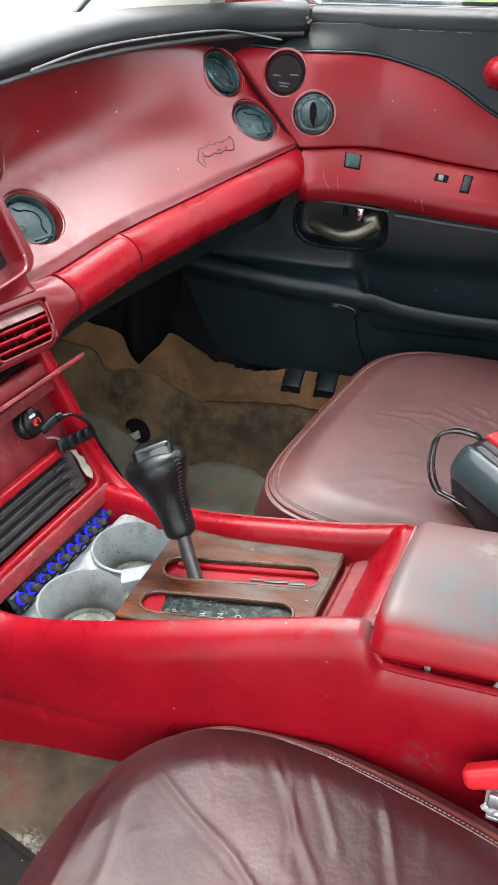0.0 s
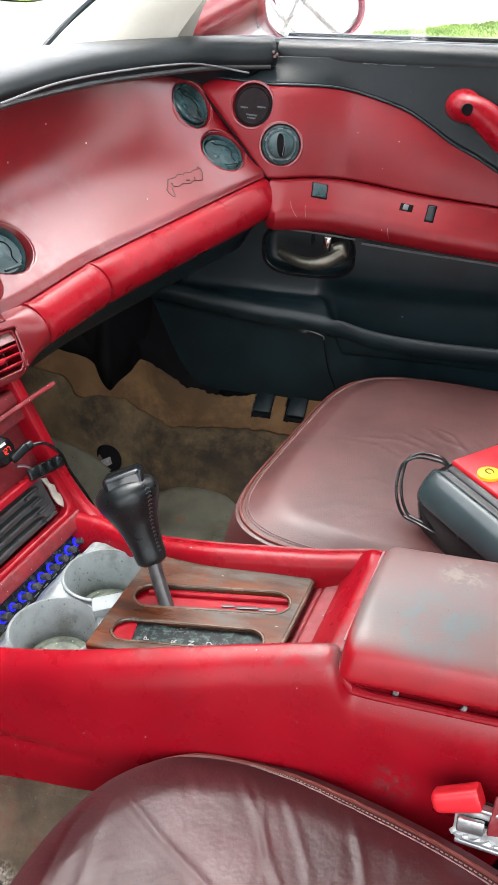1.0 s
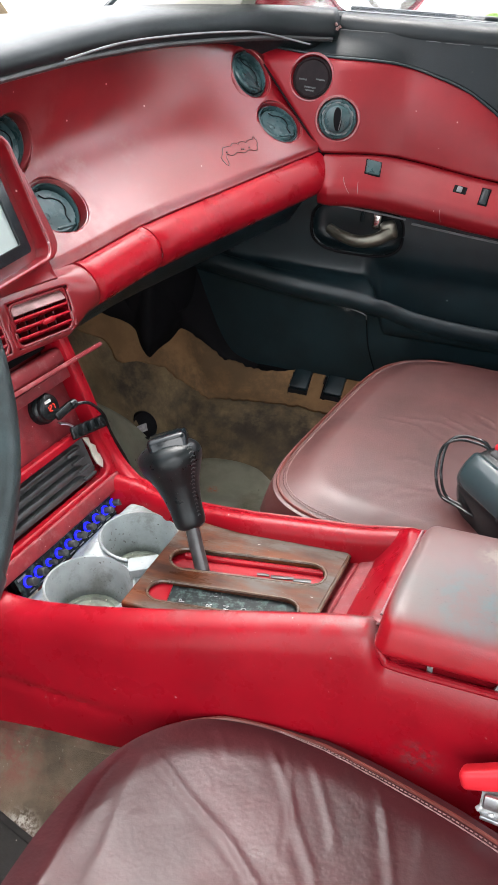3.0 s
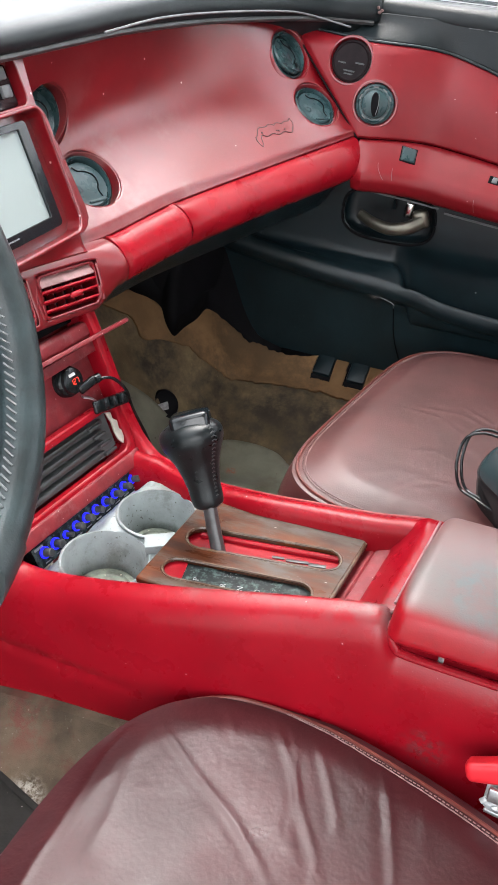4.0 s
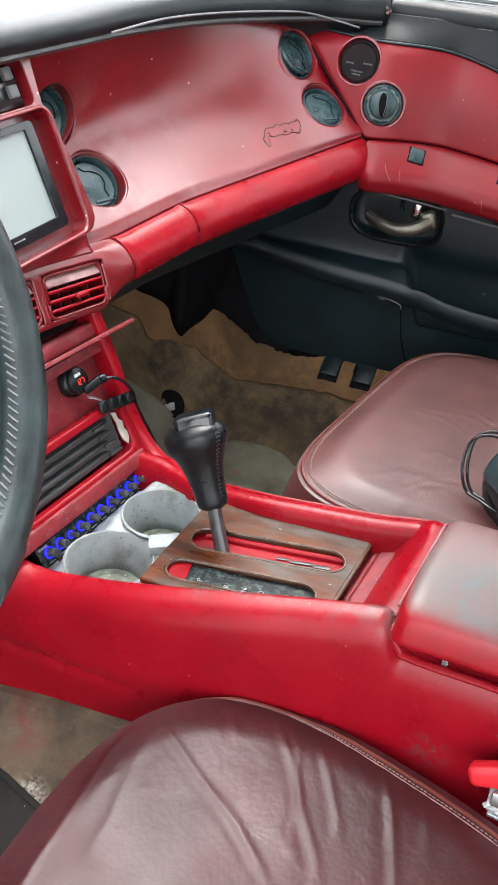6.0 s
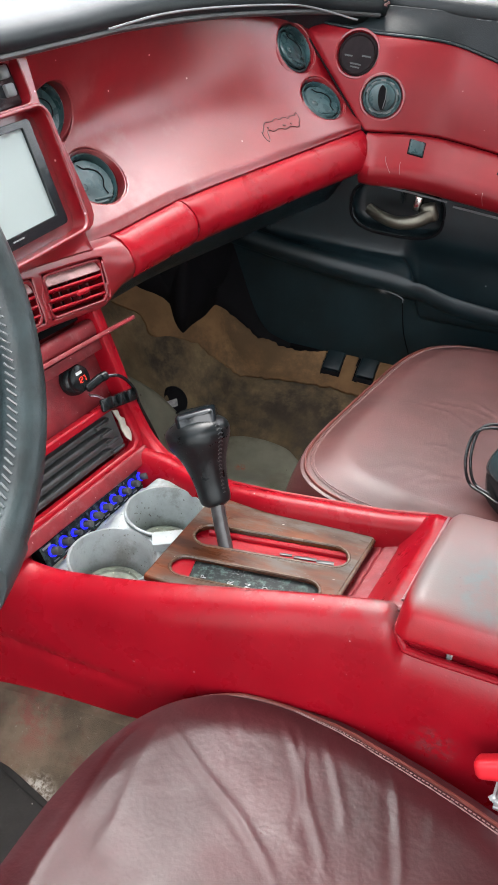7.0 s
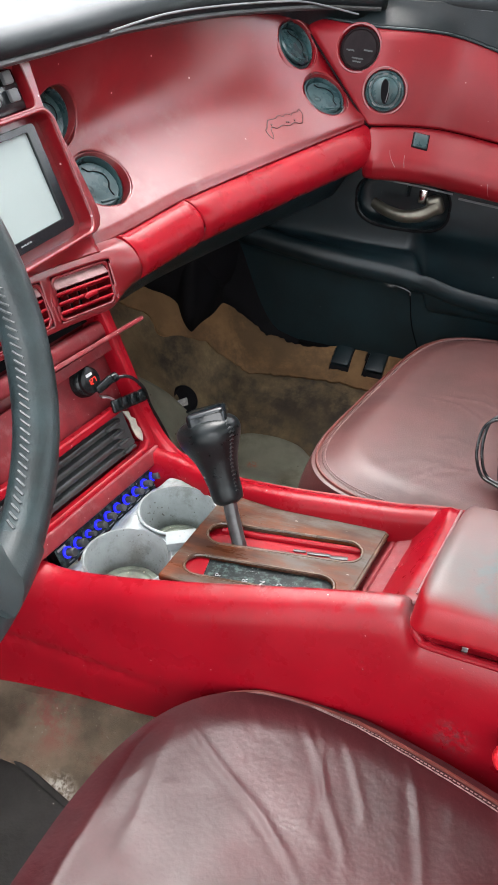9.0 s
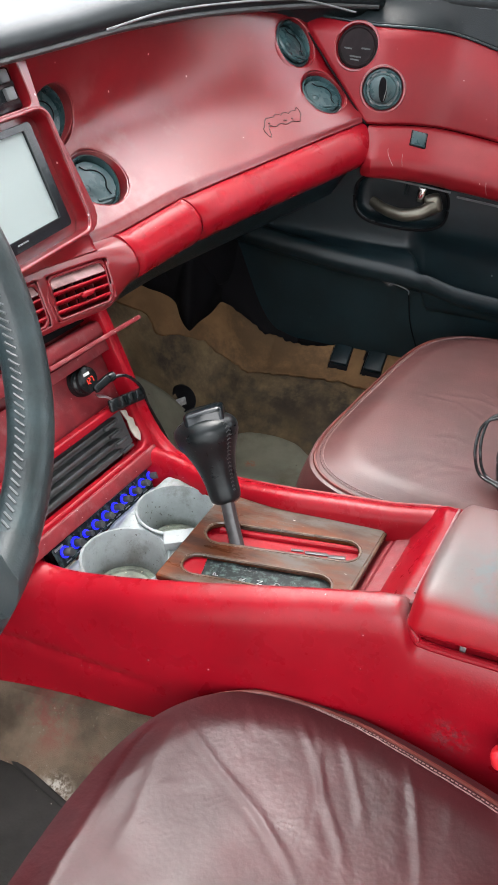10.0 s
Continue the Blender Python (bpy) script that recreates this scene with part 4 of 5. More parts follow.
def lid_at(u, v):
    """A cushioned lid: u from front to back, v over the top from far to near."""
    q = LID(v)
    th = min(1.0, u / 0.12) * math.pi / 2
    inset = 0.015 * (1 - math.sin(th))
    x = -0.067 + 0.015 * (1 - math.cos(th)) + max(0.0, u - 0.12) * 0.54
    side = min(1.0, max(-1.0, q[0] / 0.06))
    return V(x + 0.09 * q[0] * (1 - u), 0.675 + q[0] - side * inset, 0.330 + max(0.004, q[1] - inset * step(0.012, 0.03, q[1])) + 0.012 * u)


LID = track([(0, 0.080, -0.01), (0.1, 0.083, 0.025), (0.17, 0.078, 0.044), (0.24, 0.066, 0.052), (0.5, 0.0, 0.056), (0.72, -0.066, 0.050), (0.79, -0.083, 0.040), (0.86, -0.090, 0.022), (0.95, -0.090, 0.012), (1, -0.080, 0.006)])
part("lid", cap_ends(grid(lid_at, 60, 40)), red_worn, arm, "rubbed padded lid")
part("bin", rbox(0.53, 0.150, 0.10, 0.004, 2, pose(0.205, 0.698, 0.282)), red_gloss, arm, "red storage bin below the lid")
part("hinge_strip", rbox(0.06, 0.006, 0.012, 0.002, 2, pose(-0.030, 0.619, 0.320)), red_dusty, arm, "rough dusty strip under the lid")
part("screw", rbox(0.006, 0.004, 0.014, 0.0015, 2, pose(-0.022, 0.606, 0.324, 10, 0, 0)), zinc, arm, "bare metal screw")
part("screw", rbox(0.005, 0.004, 0.008, 0.0015, 2, pose(0.040, 0.604, 0.321, 10, 20, 0)), zinc, arm, "bare metal screw")


# ---- seats ----
def cushion(name, c, hx, hy, n, ztop, tilt, skew, label, creases, dish, side, hide, fine=(400, 100), low=(0.0, 0.0, 0.15), rear=1.0, taper=0.0, crown=0.03):
    """A leather seat cushion: a rounded outline that domes over, with piping, two rows of stitches and folds."""
    th = thing(name, (c[0], c[1], 0.06), label, "seat")

    def rim(a):
        ca, sa = math.cos(a), math.sin(a)
        k = (abs(ca) ** n + abs(sa) ** n) ** (-1 / n)
        x = hx * k * ca * (rear if ca > 0 else 1.0)
        return x, hy * k * sa * (1 - taper * max(0.0, x) ** 1.15)

    def at(u, v):
        a = 2 * math.pi * u
        rx_, ry_ = rim(a)
        if v < 0.8:
            r = v / 0.8 * 0.97
            h = 0.0
        else:
            r = 0.97 + 0.05 * math.sin((v - 0.8) / 0.2 * math.pi)
            h = -0.15 * ((v - 0.8) / 0.2)
        x, y = rx_ * r, ry_ * r
        dome = -crown * (0.35 * min(r, 1.0) ** 2 + 0.65 * step(0.80, 1.0, r)) if v < 0.8 else -crown * (0.33 + 0.65 * step(0.80, 1.0, 0.97))
        X, Y = c[0] + x + skew * y, c[1] + y
        h += dome - dish * math.exp(-((X - low[0]) ** 2 + (Y - low[1]) ** 2) / low[2] ** 2)
        for line, w, amp in creases:
            if min(p[0] for p in line) - 0.02 < X < max(p[0] for p in line) + 0.02 and min(p[1] for p in line) - 0.02 < Y < max(p[1] for p in line) + 0.02:
                best, where, hand = 1.0, 0.0, 1
                for k, (p, q) in enumerate(zip(line, line[1:])):
                    ex, ey = q[0] - p[0], q[1] - p[1]
                    t = min(1.0, max(0.0, ((X - p[0]) * ex + (Y - p[1]) * ey) / (ex * ex + ey * ey)))
                    gap = math.hypot(X - p[0] - t * ex, Y - p[1] - t * ey)
                    if gap < best:
                        best, where, hand = gap, (k + t) / (len(line) - 1), 1 if (X - p[0]) * ey > (Y - p[1]) * ex else -1
                fade = step(0, 0.2, where) * step(1.0, 0.65, where)
                h += 0.52 * fade * amp * (math.exp(-(best / w) ** 2) - 0.5 * (hand > 0) * math.exp(-((best - 2 * w) / (1.4 * w)) ** 2))
        return V(c[0] + x + skew * y, c[1] + y, ztop + tilt * x + h)

    part("cushion", grid(at, *fine), hide, th)

    def seam_v(u, off):
        tuck = step(0.20, 0.40, u) * step(0.78, 0.60, u) if side > 0 else 0.0
        return 0.792 + 0.022 * tuck - 0.022 * max(0.0, math.sin(2 * math.pi * u) * side) * (1 - tuck) - off * (1 - 2.2 * tuck)

    ring = [at(k / 220, seam_v(k / 220, 0)) + V(0, 0, 0.0004) for k in range(220)]
    part("piping", tube(ring, 0.0022, 6, close=True), leather_edge, th, "darker leather piping")
    ring2 = [at(k / 880, seam_v(k / 880, 0.024)) for k in range(880)]
    part("seam", tube(ring2, lambda s: 0.0009 + 0.0003 * math.sin(s * 879 * 1.57), 5, close=True), thread, th, "pale ropy seam")
    part("stitching", merge(*[tube([at(k / 560, seam_v(k / 560, 0.016)) + V(0, 0, 0.0010), at((k + 0.6) / 560, seam_v(k / 560, 0.016)) + V(0, 0, 0.0010)], 0.0008, 4) for k in range(560)]), thread, th, "row of pale stitches")
    part("base", rbox(hx * 1.6 * rear, hy * 1.6, 0.06, 0.02, 3, pose(c[0] + 0.2 * hx * (rear - 1), c[1], 0.055)), black, th, "dark seat base")
    return th


# long creases in the hide, as lines of places (x, y), with width and height
folds = [([(-0.277, 0.519), (-0.250, 0.494), (-0.206, 0.463), (-0.151, 0.430), (-0.112, 0.397), (-0.07, 0.35)], 0.0040, 0.0018),
         ([(-0.278, 0.513), (-0.290, 0.455), (-0.288, 0.389), (-0.288, 0.326), (-0.28, 0.26)], 0.0038, 0.0014),
         ([(-0.265, 0.500), (-0.262, 0.450), (-0.252, 0.390), (-0.25, 0.33)], 0.0045, 0.0007),
         ([(-0.171, 0.570), (-0.126, 0.506), (-0.101, 0.463), (-0.078, 0.430), (-0.06, 0.39)], 0.0040, 0.0015),
         ([(-0.116, 0.549), (-0.092, 0.509), (-0.072, 0.472), (-0.06, 0.44)], 0.0036, 0.0013),
         ([(-0.054, 0.563), (-0.032, 0.503), (-0.013, 0.445), (0.0, 0.39)], 0.0042, 0.0015),
         ([(-0.093, 0.575), (-0.077, 0.550), (-0.066, 0.520)], 0.0034, 0.0011),
         ([(-0.215, 0.555), (-0.197, 0.533), (-0.179, 0.500)], 0.0045, 0.0010),
         ([(-0.145, 0.560), (-0.128, 0.525), (-0.110, 0.48), (-0.095, 0.41)], 0.0034, 0.0008),
         ([(-0.015, 0.550), (0.0, 0.51), (0.01, 0.45)], 0.0045, 0.0007)]
random.seed(11)
for k in range(16):
    x0, y0 = random.uniform(-0.27, 0.06), random.uniform(0.34, 0.52)
    folds.append(([(x0, y0), (x0 + random.uniform(-0.02, 0.03), y0 - 0.02), (x0 + random.uniform(-0.03, 0.05), y0 - random.uniform(0.03, 0.06))], random.uniform(0.003, 0.006), random.uniform(0.0002, 0.0005)))
cushion("driver_seat", (-0.105, 0.270), 0.223, 0.314, 3.2, 0.236, 0.03, 0.0, "burgundy leather driver seat cushion, creased and shiny", folds, 0.006, 1, leather_glossy, (640, 150), (-0.06, 0.30, 0.13), 1.7, 0.95, 0.016)
folds2 = []
for k in range(22):
    a, r0 = radians(random.uniform(70, 250)), random.uniform(0.07, 0.14)
    p0 = (0.06 + r0 * math.cos(a), 0.98 + r0 * math.sin(a))
    a += random.uniform(-0.5, 0.5)
    d0 = random.uniform(0.03, 0.08)
    folds2.append(([p0, (p0[0] + d0 * math.cos(a), p0[1] + d0 * math.sin(a)), (p0[0] + 2 * d0 * math.cos(a + 0.3), p0[1] + 2 * d0 * math.sin(a + 0.3))], random.uniform(0.003, 0.006), random.uniform(0.0002, 0.0007)))
cushion("passenger_seat", (0.042, 1.085), 0.302, 0.268, 5.0, 0.302, -0.05, 0.17, "burgundy leather passenger seat cushion with sunken centre", folds2, 0.024, -0.4, leather, (400, 100), (0.10, 0.97, 0.12))

# ---- jump starter on the passenger seat ----
JM = basis((0.081, 0.874, 0.284), (0.68, -0.734, 0.0), (0.734, 0.68, 0))
pack = thing("jump_starter", (0.081, 0.874, 0.284), "black and red portable jump starter lying on the seat", "jump starter")


def pack_end(u):
    """How far the case has swelled to its full section, from its rounded end."""
    return 0.80 + 0.20 * math.sqrt(1 - (1 - min(u / 0.22, 1.0)) ** 2)


def pack_at(u, v):
    q = PACK(v)
    e = pack_end(u)
    return JM @ V(lerp(-0.115, 0.15, u ** 1.5), q[0] * e, 0.005 + q[1] * (0.3 + 0.7 * e))


PACK_PTS = [(-0.062, 0.0), (-0.070, 0.036), (-0.070, 0.047), (-0.066, 0.060), (-0.054, 0.077), (-0.036, 0.087), (0.045, 0.092), (0.058, 0.086), (0.066, 0.05), (0.06, 0.0)]


PACK = track([(k / 9, *p) for k, p in enumerate(PACK_PTS)])


part("case", cap_ends(grid(pack_at, 30, 36)), pack_black, pack)


def teal_at(u, v):
    w = math.sin(math.pi * v) ** 0.5
    q = PACK(lerp(1.9, 4.7, v) / 9)
    e = pack_end(u)
    return JM @ V(lerp(-0.1165, 0.148, u ** 1.5), (q[0] * 0.985 - 0.0035 * w) * e, 0.005 + (q[1] + 0.003 * w) * (0.3 + 0.7 * e))


part("side_panel", grid(teal_at, 24, 14), pack_sheen, pack, "black side panel with teal-grey sheen painted in", solid=0.002)
part("top_panel", rbox(0.25, 0.080, 0.012, 0.004, 3, JM @ pose(0.018, 0.014, 0.0955, 3, 0, 0)), pack_red, pack, "bright red top panel")
part("grey_band", rbox(0.24, 0.010, 0.012, 0.003, 2, JM @ pose(0.02, -0.031, 0.0900, 25, 0, 0)), bead_grey, pack, "dark grey band")
for x, yb in ((-0.058, -0.010), (-0.056, 0.026)):
    bt = part("button", lathe([(0, 0.004), (0.010, 0.004), (0.0135, 0.002), (0.014, -0.002), (0, -0.002)], 30, JM @ pose(x, yb, 0.1015, 3, 0, 0)), yellow, pack, "round yellow button")
    part("symbol", tube([JM @ pose(x, yb, 0.1058, 3, 0, 0) @ V(0.005 * math.cos(a), 0.0042 * math.sin(a), 0) for a in [0.4 + 0.26 * k for k in range(22)]], 0.0006, 5), pack_black, bt)
part("cord", tube(smooth_line([(-0.010, 0.938, 0.366), (-0.022, 0.943, 0.372), (-0.052, 0.956, 0.366), (-0.070, 0.949, 0.355), (-0.071, 0.921, 0.335), (-0.060, 0.911, 0.31), (-0.038, 0.895, 0.310), (-0.012, 0.880, 0.310), (0.010, 0.880, 0.312)], 50), 0.0019, 8), pack_black, pack, "looped black cord")
part("cord", tube(smooth_line([(-0.012, 0.946, 0.366), (-0.024, 0.950, 0.374), (-0.050, 0.961, 0.369), (-0.065, 0.954, 0.359), (-0.066, 0.927, 0.337), (-0.055, 0.915, 0.31), (-0.033, 0.900, 0.309), (-0.008, 0.884, 0.309), (0.012, 0.886, 0.312)], 50), 0.0019, 8), pack_black, pack, "looped black cord")

# ---- broken belt buckle ----
buckle = thing("seat_belt_buckle", (0.07, 0.565, 0.17), "broken seat belt buckle with red cap and bare mechanism", "belt buckle")
BM = basis((0.053, 0.553, 0.258), (0.90, 0.0, 0.42), (-0.30, 0.30, 0.9))


def cap_at(u, v):
    a = 2 * math.pi * v
    k = (abs(math.cos(a)) ** 4.5 + abs(math.sin(a)) ** 4.5) ** (-1 / 4.5)
    e = math.sqrt(max(0.0, 1 - (1 - min(u / 0.16, 1.0)) ** 2)) * (1.0 if u < 0.97 else 0.93)
    return BM @ V(lerp(-0.029, 0.017, u), 0.006 + 0.0112 * k * e * math.cos(a) * (0.80 + 0.25 * u), 0.010 * k * e * math.sin(a))


part("cap", cap_ends(grid(cap_at, 20, 28, wrap=True)), pack_red, buckle, "cracked bright red cap")
part("cap_skirt", rbox(0.022, 0.040, 0.004, 0.0015, 2, BM @ pose(0.032, -0.012, 0.004, 0, 24, -28)), red_dusty, buckle, "torn red skirt of the cap")
part("frame_plate", plate(outline(0.062, 0.036, 0.005, 4), [slot((-0.012, 0.004), (0.004, 0.004), 0.004), slot((0.016, -0.004), (0.022, -0.004), 0.0045)], 0.004, BM @ pose(0.016, -0.024, 0.003, 0, 0, -24)), zinc, buckle, "bare metal frame plate", bevel=0.0008)
part("back_plate", rbox(0.066, 0.040, 0.004, 0.001, 2, BM @ pose(0.018, -0.026, -0.007, 0, 0, -24)), black, buckle)
for k in range(2):
    part("side_rail", rbox(0.058, 0.0045, 0.010, 0.0014, 2, BM @ pose(0.010 + 0.013 * k, -0.040 + 0.034 * k, 0.004, 0, 0, -24)), steel, buckle, "bent metal rail")
part("latch", rbox(0.024, 0.014, 0.006, 0.002, 2, BM @ pose(0.002, -0.016, 0.008, 0, 8, -24)), steel, buckle, "metal latch")
part("spring_ring", lathe([(0.004, 0.002), (0.0055, 0.004), (0.0095, 0.004), (0.0105, 0), (0.004, -0.002)], 24, BM @ pose(0.034, -0.036, 0.006)), chrome, buckle, "round metal rivet")
part("rivet", lathe([(0, 0.003), (0.003, 0.0025), (0.004, 0)], 16, BM @ pose(0.008, -0.024, 0.004)), steel, buckle)
random.seed(9)
for k in range(9):
    part("broken_lug", rbox(random.uniform(0.005, 0.010), random.uniform(0.004, 0.007), random.uniform(0.005, 0.009), 0.0012, 2,
                            BM @ pose(-0.016 + 0.0085 * k, -0.024 - 0.0042 * k + random.uniform(-0.002, 0.002), 0.002, random.uniform(-25, 25), random.uniform(-25, 25), random.uniform(-35, 35))), zinc, buckle, "broken pale metal lug")
part("stalk", rbox(0.012, 0.012, 0.10, 0.003, 2, pose(0.088, 0.548, 0.165, 0, 12, 0)), black, buckle)


# ---- floor ----
def floor_z(x, y):
    z = 0.055 + 0.085 * step(1.16, 1.34, y) + 0.04 * step(1.33, 1.40, y)
    z += 1.25 * max(0.0, -0.50 - x) * step(-0.46, -0.60, x)
    z += 0.10 * step(0.90, 0.82, y)
    return z


def floor_at(u, v):
    x, y = lerp(-1.0, 0.6, u), lerp(0.79, 1.42, v)
    return V(x, y, floor_z(x, y) + 0.003 * noise.noise(V(x * 12, y * 12, 0)))


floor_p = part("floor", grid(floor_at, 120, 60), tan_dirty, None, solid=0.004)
tagged(floor_p, "stained brown passenger footwell carpet", "floor", kind="structure")


band_low_edge = track([(0, -0.78, 1.06), (0.1, -0.677, 1.182), (0.2, -0.644, 1.191), (0.3, -0.618, 1.226), (0.4, -0.583, 1.257), (0.5, -0.536, 1.295), (0.6, -0.488, 1.317),
                       (0.7, -0.417, 1.332), (0.8, -0.340, 1.334), (0.9, -0.2, 1.333), (1, 0.3, 1.33)])
band_top_edge = track([(0, -0.78, 1.15), (0.1, -0.690, 1.215), (0.2, -0.659, 1.243), (0.25, -0.640, 1.253), (0.28, -0.624, 1.243), (0.30, -0.611, 1.243), (0.33, -0.605, 1.262), (0.37, -0.594, 1.297),
                       (0.41, -0.588, 1.335), (0.5, -0.549, 1.369), (0.6, -0.506, 1.383), (0.7, -0.437, 1.382), (0.8, -0.340, 1.402), (0.9, -0.2, 1.402), (1, 0.3, 1.40)])


def sill_at(u, v):
    a, b = band_low_edge(u), band_top_edge(u)
    x, y = lerp(a, b, v)
    y += (0.006 * noise.noise(V(x * 35, 0, 3)) + 0.003 * noise.noise(V(x * 120, 0, 8))) * abs(2 * v - 1)
    return V(x, y, floor_z(x, y) + 0.006 + 0.004 * noise.noise(V(x * 9, y * 9, 5)))


def gap_(c):
    return c.y > 1.356 + 0.004 * noise.noise(V(c.x * 60, 0, 1)) and (abs(c.x + 0.371) < 0.018 or abs(c.x + 0.310) < 0.019)


carpet = part("carpet_edge", grid(sill_at, 420, 40, skip=gap_), tan, None, solid=0.005)
tagged(carpet, "tan carpet turned up along the sill, cut ragged", "carpet")
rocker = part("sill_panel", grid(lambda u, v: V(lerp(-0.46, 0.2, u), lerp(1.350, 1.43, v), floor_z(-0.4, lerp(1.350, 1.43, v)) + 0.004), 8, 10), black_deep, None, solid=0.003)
tagged(rocker, "black sill panel below the carpet edge", "panel", kind="structure")


mat_edge = track([(-0.66, 1.03), (-0.62, 1.09), (-0.58, 1.13), (-0.50, 1.20), (-0.45, 1.213), (-0.39, 1.208), (-0.35, 1.188), (-0.2, 1.18), (0.1, 1.18)])


def mat_at(u, v):
    x = lerp(-0.66, 0.1, u)
    y = lerp(0.80, mat_edge(x)[0], v)
    return V(x, y, floor_z(x, y) + 0.009 + 0.003 * noise.noise(V(x * 10, y * 10, 9)))


mat = part("floor_mat", grid(mat_at, 90, 40), grey_mat, None, solid=0.006)
tagged(mat, "worn grey-green carpet mat in the footwell", "floor mat")
hole = thing("floor_grommet", (-0.59, 1.14, 0.17), "torn black hole in the carpet with bare metal", "grommet")
GM = basis((-0.580, 1.150, 0.155), (0.6, 0.45, -0.5), (-0.6, 0.1, 0.75))
part("rim", lathe([(0, 0.003), (0.018, 0.004), (0.023, 0.007), (0.026, 0.003), (0.027, -0.008), (0, -0.008)], 24, GM), black_deep, hole)
part("metal", rbox(0.020, 0.013, 0.003, 0.001, 2, GM @ pose(-0.004, -0.008, 0.006, 20, 0, 40)), zinc, hole)
for k, x in enumerate((-0.372, -0.308)):
    cl = part("sill_clip", rbox(0.034, 0.05, 0.012, 0.004, 2, pose(x, 1.385, 0.178, 28, 0, 0)), black, None)
    tagged(cl, "black plastic sill clip showing through the carpet", "clip", group="sill clips")


def kick_at(u, v):
    x = lerp(-0.82, -0.52, u)
    y = 1.405 - 0.05 * step(-0.56, -0.70, x)
    return V(x, y, lerp(0.12, 0.62, v))


# Near-black instead of black plastic: the footwell shade is put into the colour.
duct = thing("kick_duct", (-0.64, 1.32, 0.24), "black plastic duct end above the carpet notch", "duct")
DUCT = [(-0.76, 1.245), (-0.660, 1.249), (-0.622, 1.264), (-0.598, 1.305), (-0.580, 1.366), (-0.578, 1.43), (-0.76, 1.43)]
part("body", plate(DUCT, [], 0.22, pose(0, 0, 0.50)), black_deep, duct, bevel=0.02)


def cover_at(u, v):
    x, y = band_top_edge(lerp(0.05, 0.72, u))
    y -= 0.003
    tall = 0.22 - 0.205 * step(0.45, 1.0, u)
    return V(x - 0.012 * v, y + 0.05 * v, floor_z(x, y) + 0.003 + tall * v)


# Near-black sheet added to hide the floor behind the carpet edge.
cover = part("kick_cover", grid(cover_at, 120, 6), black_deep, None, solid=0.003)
tagged(cover, "dark trim behind the ragged carpet edge", "panel", kind="structure")
kick = part("kick_panel", grid(kick_at, 30, 20), black, None, solid=0.004)
tagged(kick, "black plastic kick panel beside the footwell", "panel", kind="structure")


def dfloor_at(u, v):
    x, y = lerp(-1.0, 0.5, u), lerp(-0.12, 0.62, v)
    return V(x, y, 0.045 + 0.034 * step(0.46, 0.53, y) + (0.034 + 0.14 * (max(x, -0.9) + 0.46) * step(0.0, -0.1, x)) * step(0.515, 0.552, y) + 0.9 * max(0, -0.62 - x) + 0.003 * noise.noise(V(x * 12, y * 12, 2)))


df = part("floor_driver", grid(dfloor_at, 80, 50), drive_carpet, None, solid=0.004)
tagged(df, "beige driver footwell carpet with red overspray", "floor", kind="structure")


def dmat_at(u, v):
    x, y = lerp(-0.75, -0.1, u), lerp(0.05, 0.50, v)
    y -= 0.30 * (x + 0.49) * v
    return V(x, y, 0.054 + 0.9 * max(0, -0.62 - x) + 0.002 * noise.noise(V(x * 14, y * 14, 7)))


dm = part("floor_mat", grid(dmat_at, 40, 30), rubber_mat, None, solid=0.006)
tagged(dm, "dark rubber driver floor mat with pale dirt", "floor mat")
part("hem", tube([dmat_at(k / 40, 1.0) + V(0, -0.004, 0.003) for k in range(41)], 0.0045, 8, flat=0.6), rubber_mat, dm, "raised rubber hem")


# ---- passenger door ----
door = thing("passenger_door", (-0.1, 1.42, 0.2), "closed passenger door with red insert and black lower trim", "car door")
ins_top = track([(-0.478, 0.728), (-0.38, 0.722), (-0.316, 0.720), (-0.271, 0.716), (-0.226, 0.707), (-0.164, 0.689), (-0.127, 0.670), (-0.091, 0.648), (-0.046, 0.627), (-0.016, 0.611), (0.04, 0.585), (0.09, 0.561)])
ins_low = track([(-0.352, 0.590), (-0.302, 0.590), (-0.214, 0.583), (-0.124, 0.572), (-0.01, 0.563), (0.1, 0.555), (0.5, 0.53)])


def door_y(x, z):
    return 1.402 + 0.27 * (z - 0.588) - 0.046 * step(-0.24, -0.37, x) * (1 - 0.85 * step(0.705, 0.757, z))


def insert_at(u, v):
    xb, xt = lerp(-0.364, 0.095, u), lerp(-0.498, 0.09, u ** 0.85)
    p = lerp(V(xb, 0, ins_low(xb)[0]), V(xt, 0, max(ins_top(xt)[0], ins_low(xt)[0] + 0.001)), v)
    edge = 0.004 * (1 - step(0, 0.03, min(v, 1 - v, u * 2)))
    return V(p.x, door_y(p.x, p.z) - 0.010 * math.sin(math.pi * v) * math.sin(math.pi * min(1, u * 1.2 + 0.05)) + edge, p.z)


def insert_frame(u, v):
    o = insert_at(u, v)
    return basis(o, insert_at(u + 0.03, v) - insert_at(u - 0.03, v), insert_at(u, v + 0.04) - insert_at(u, v - 0.04))


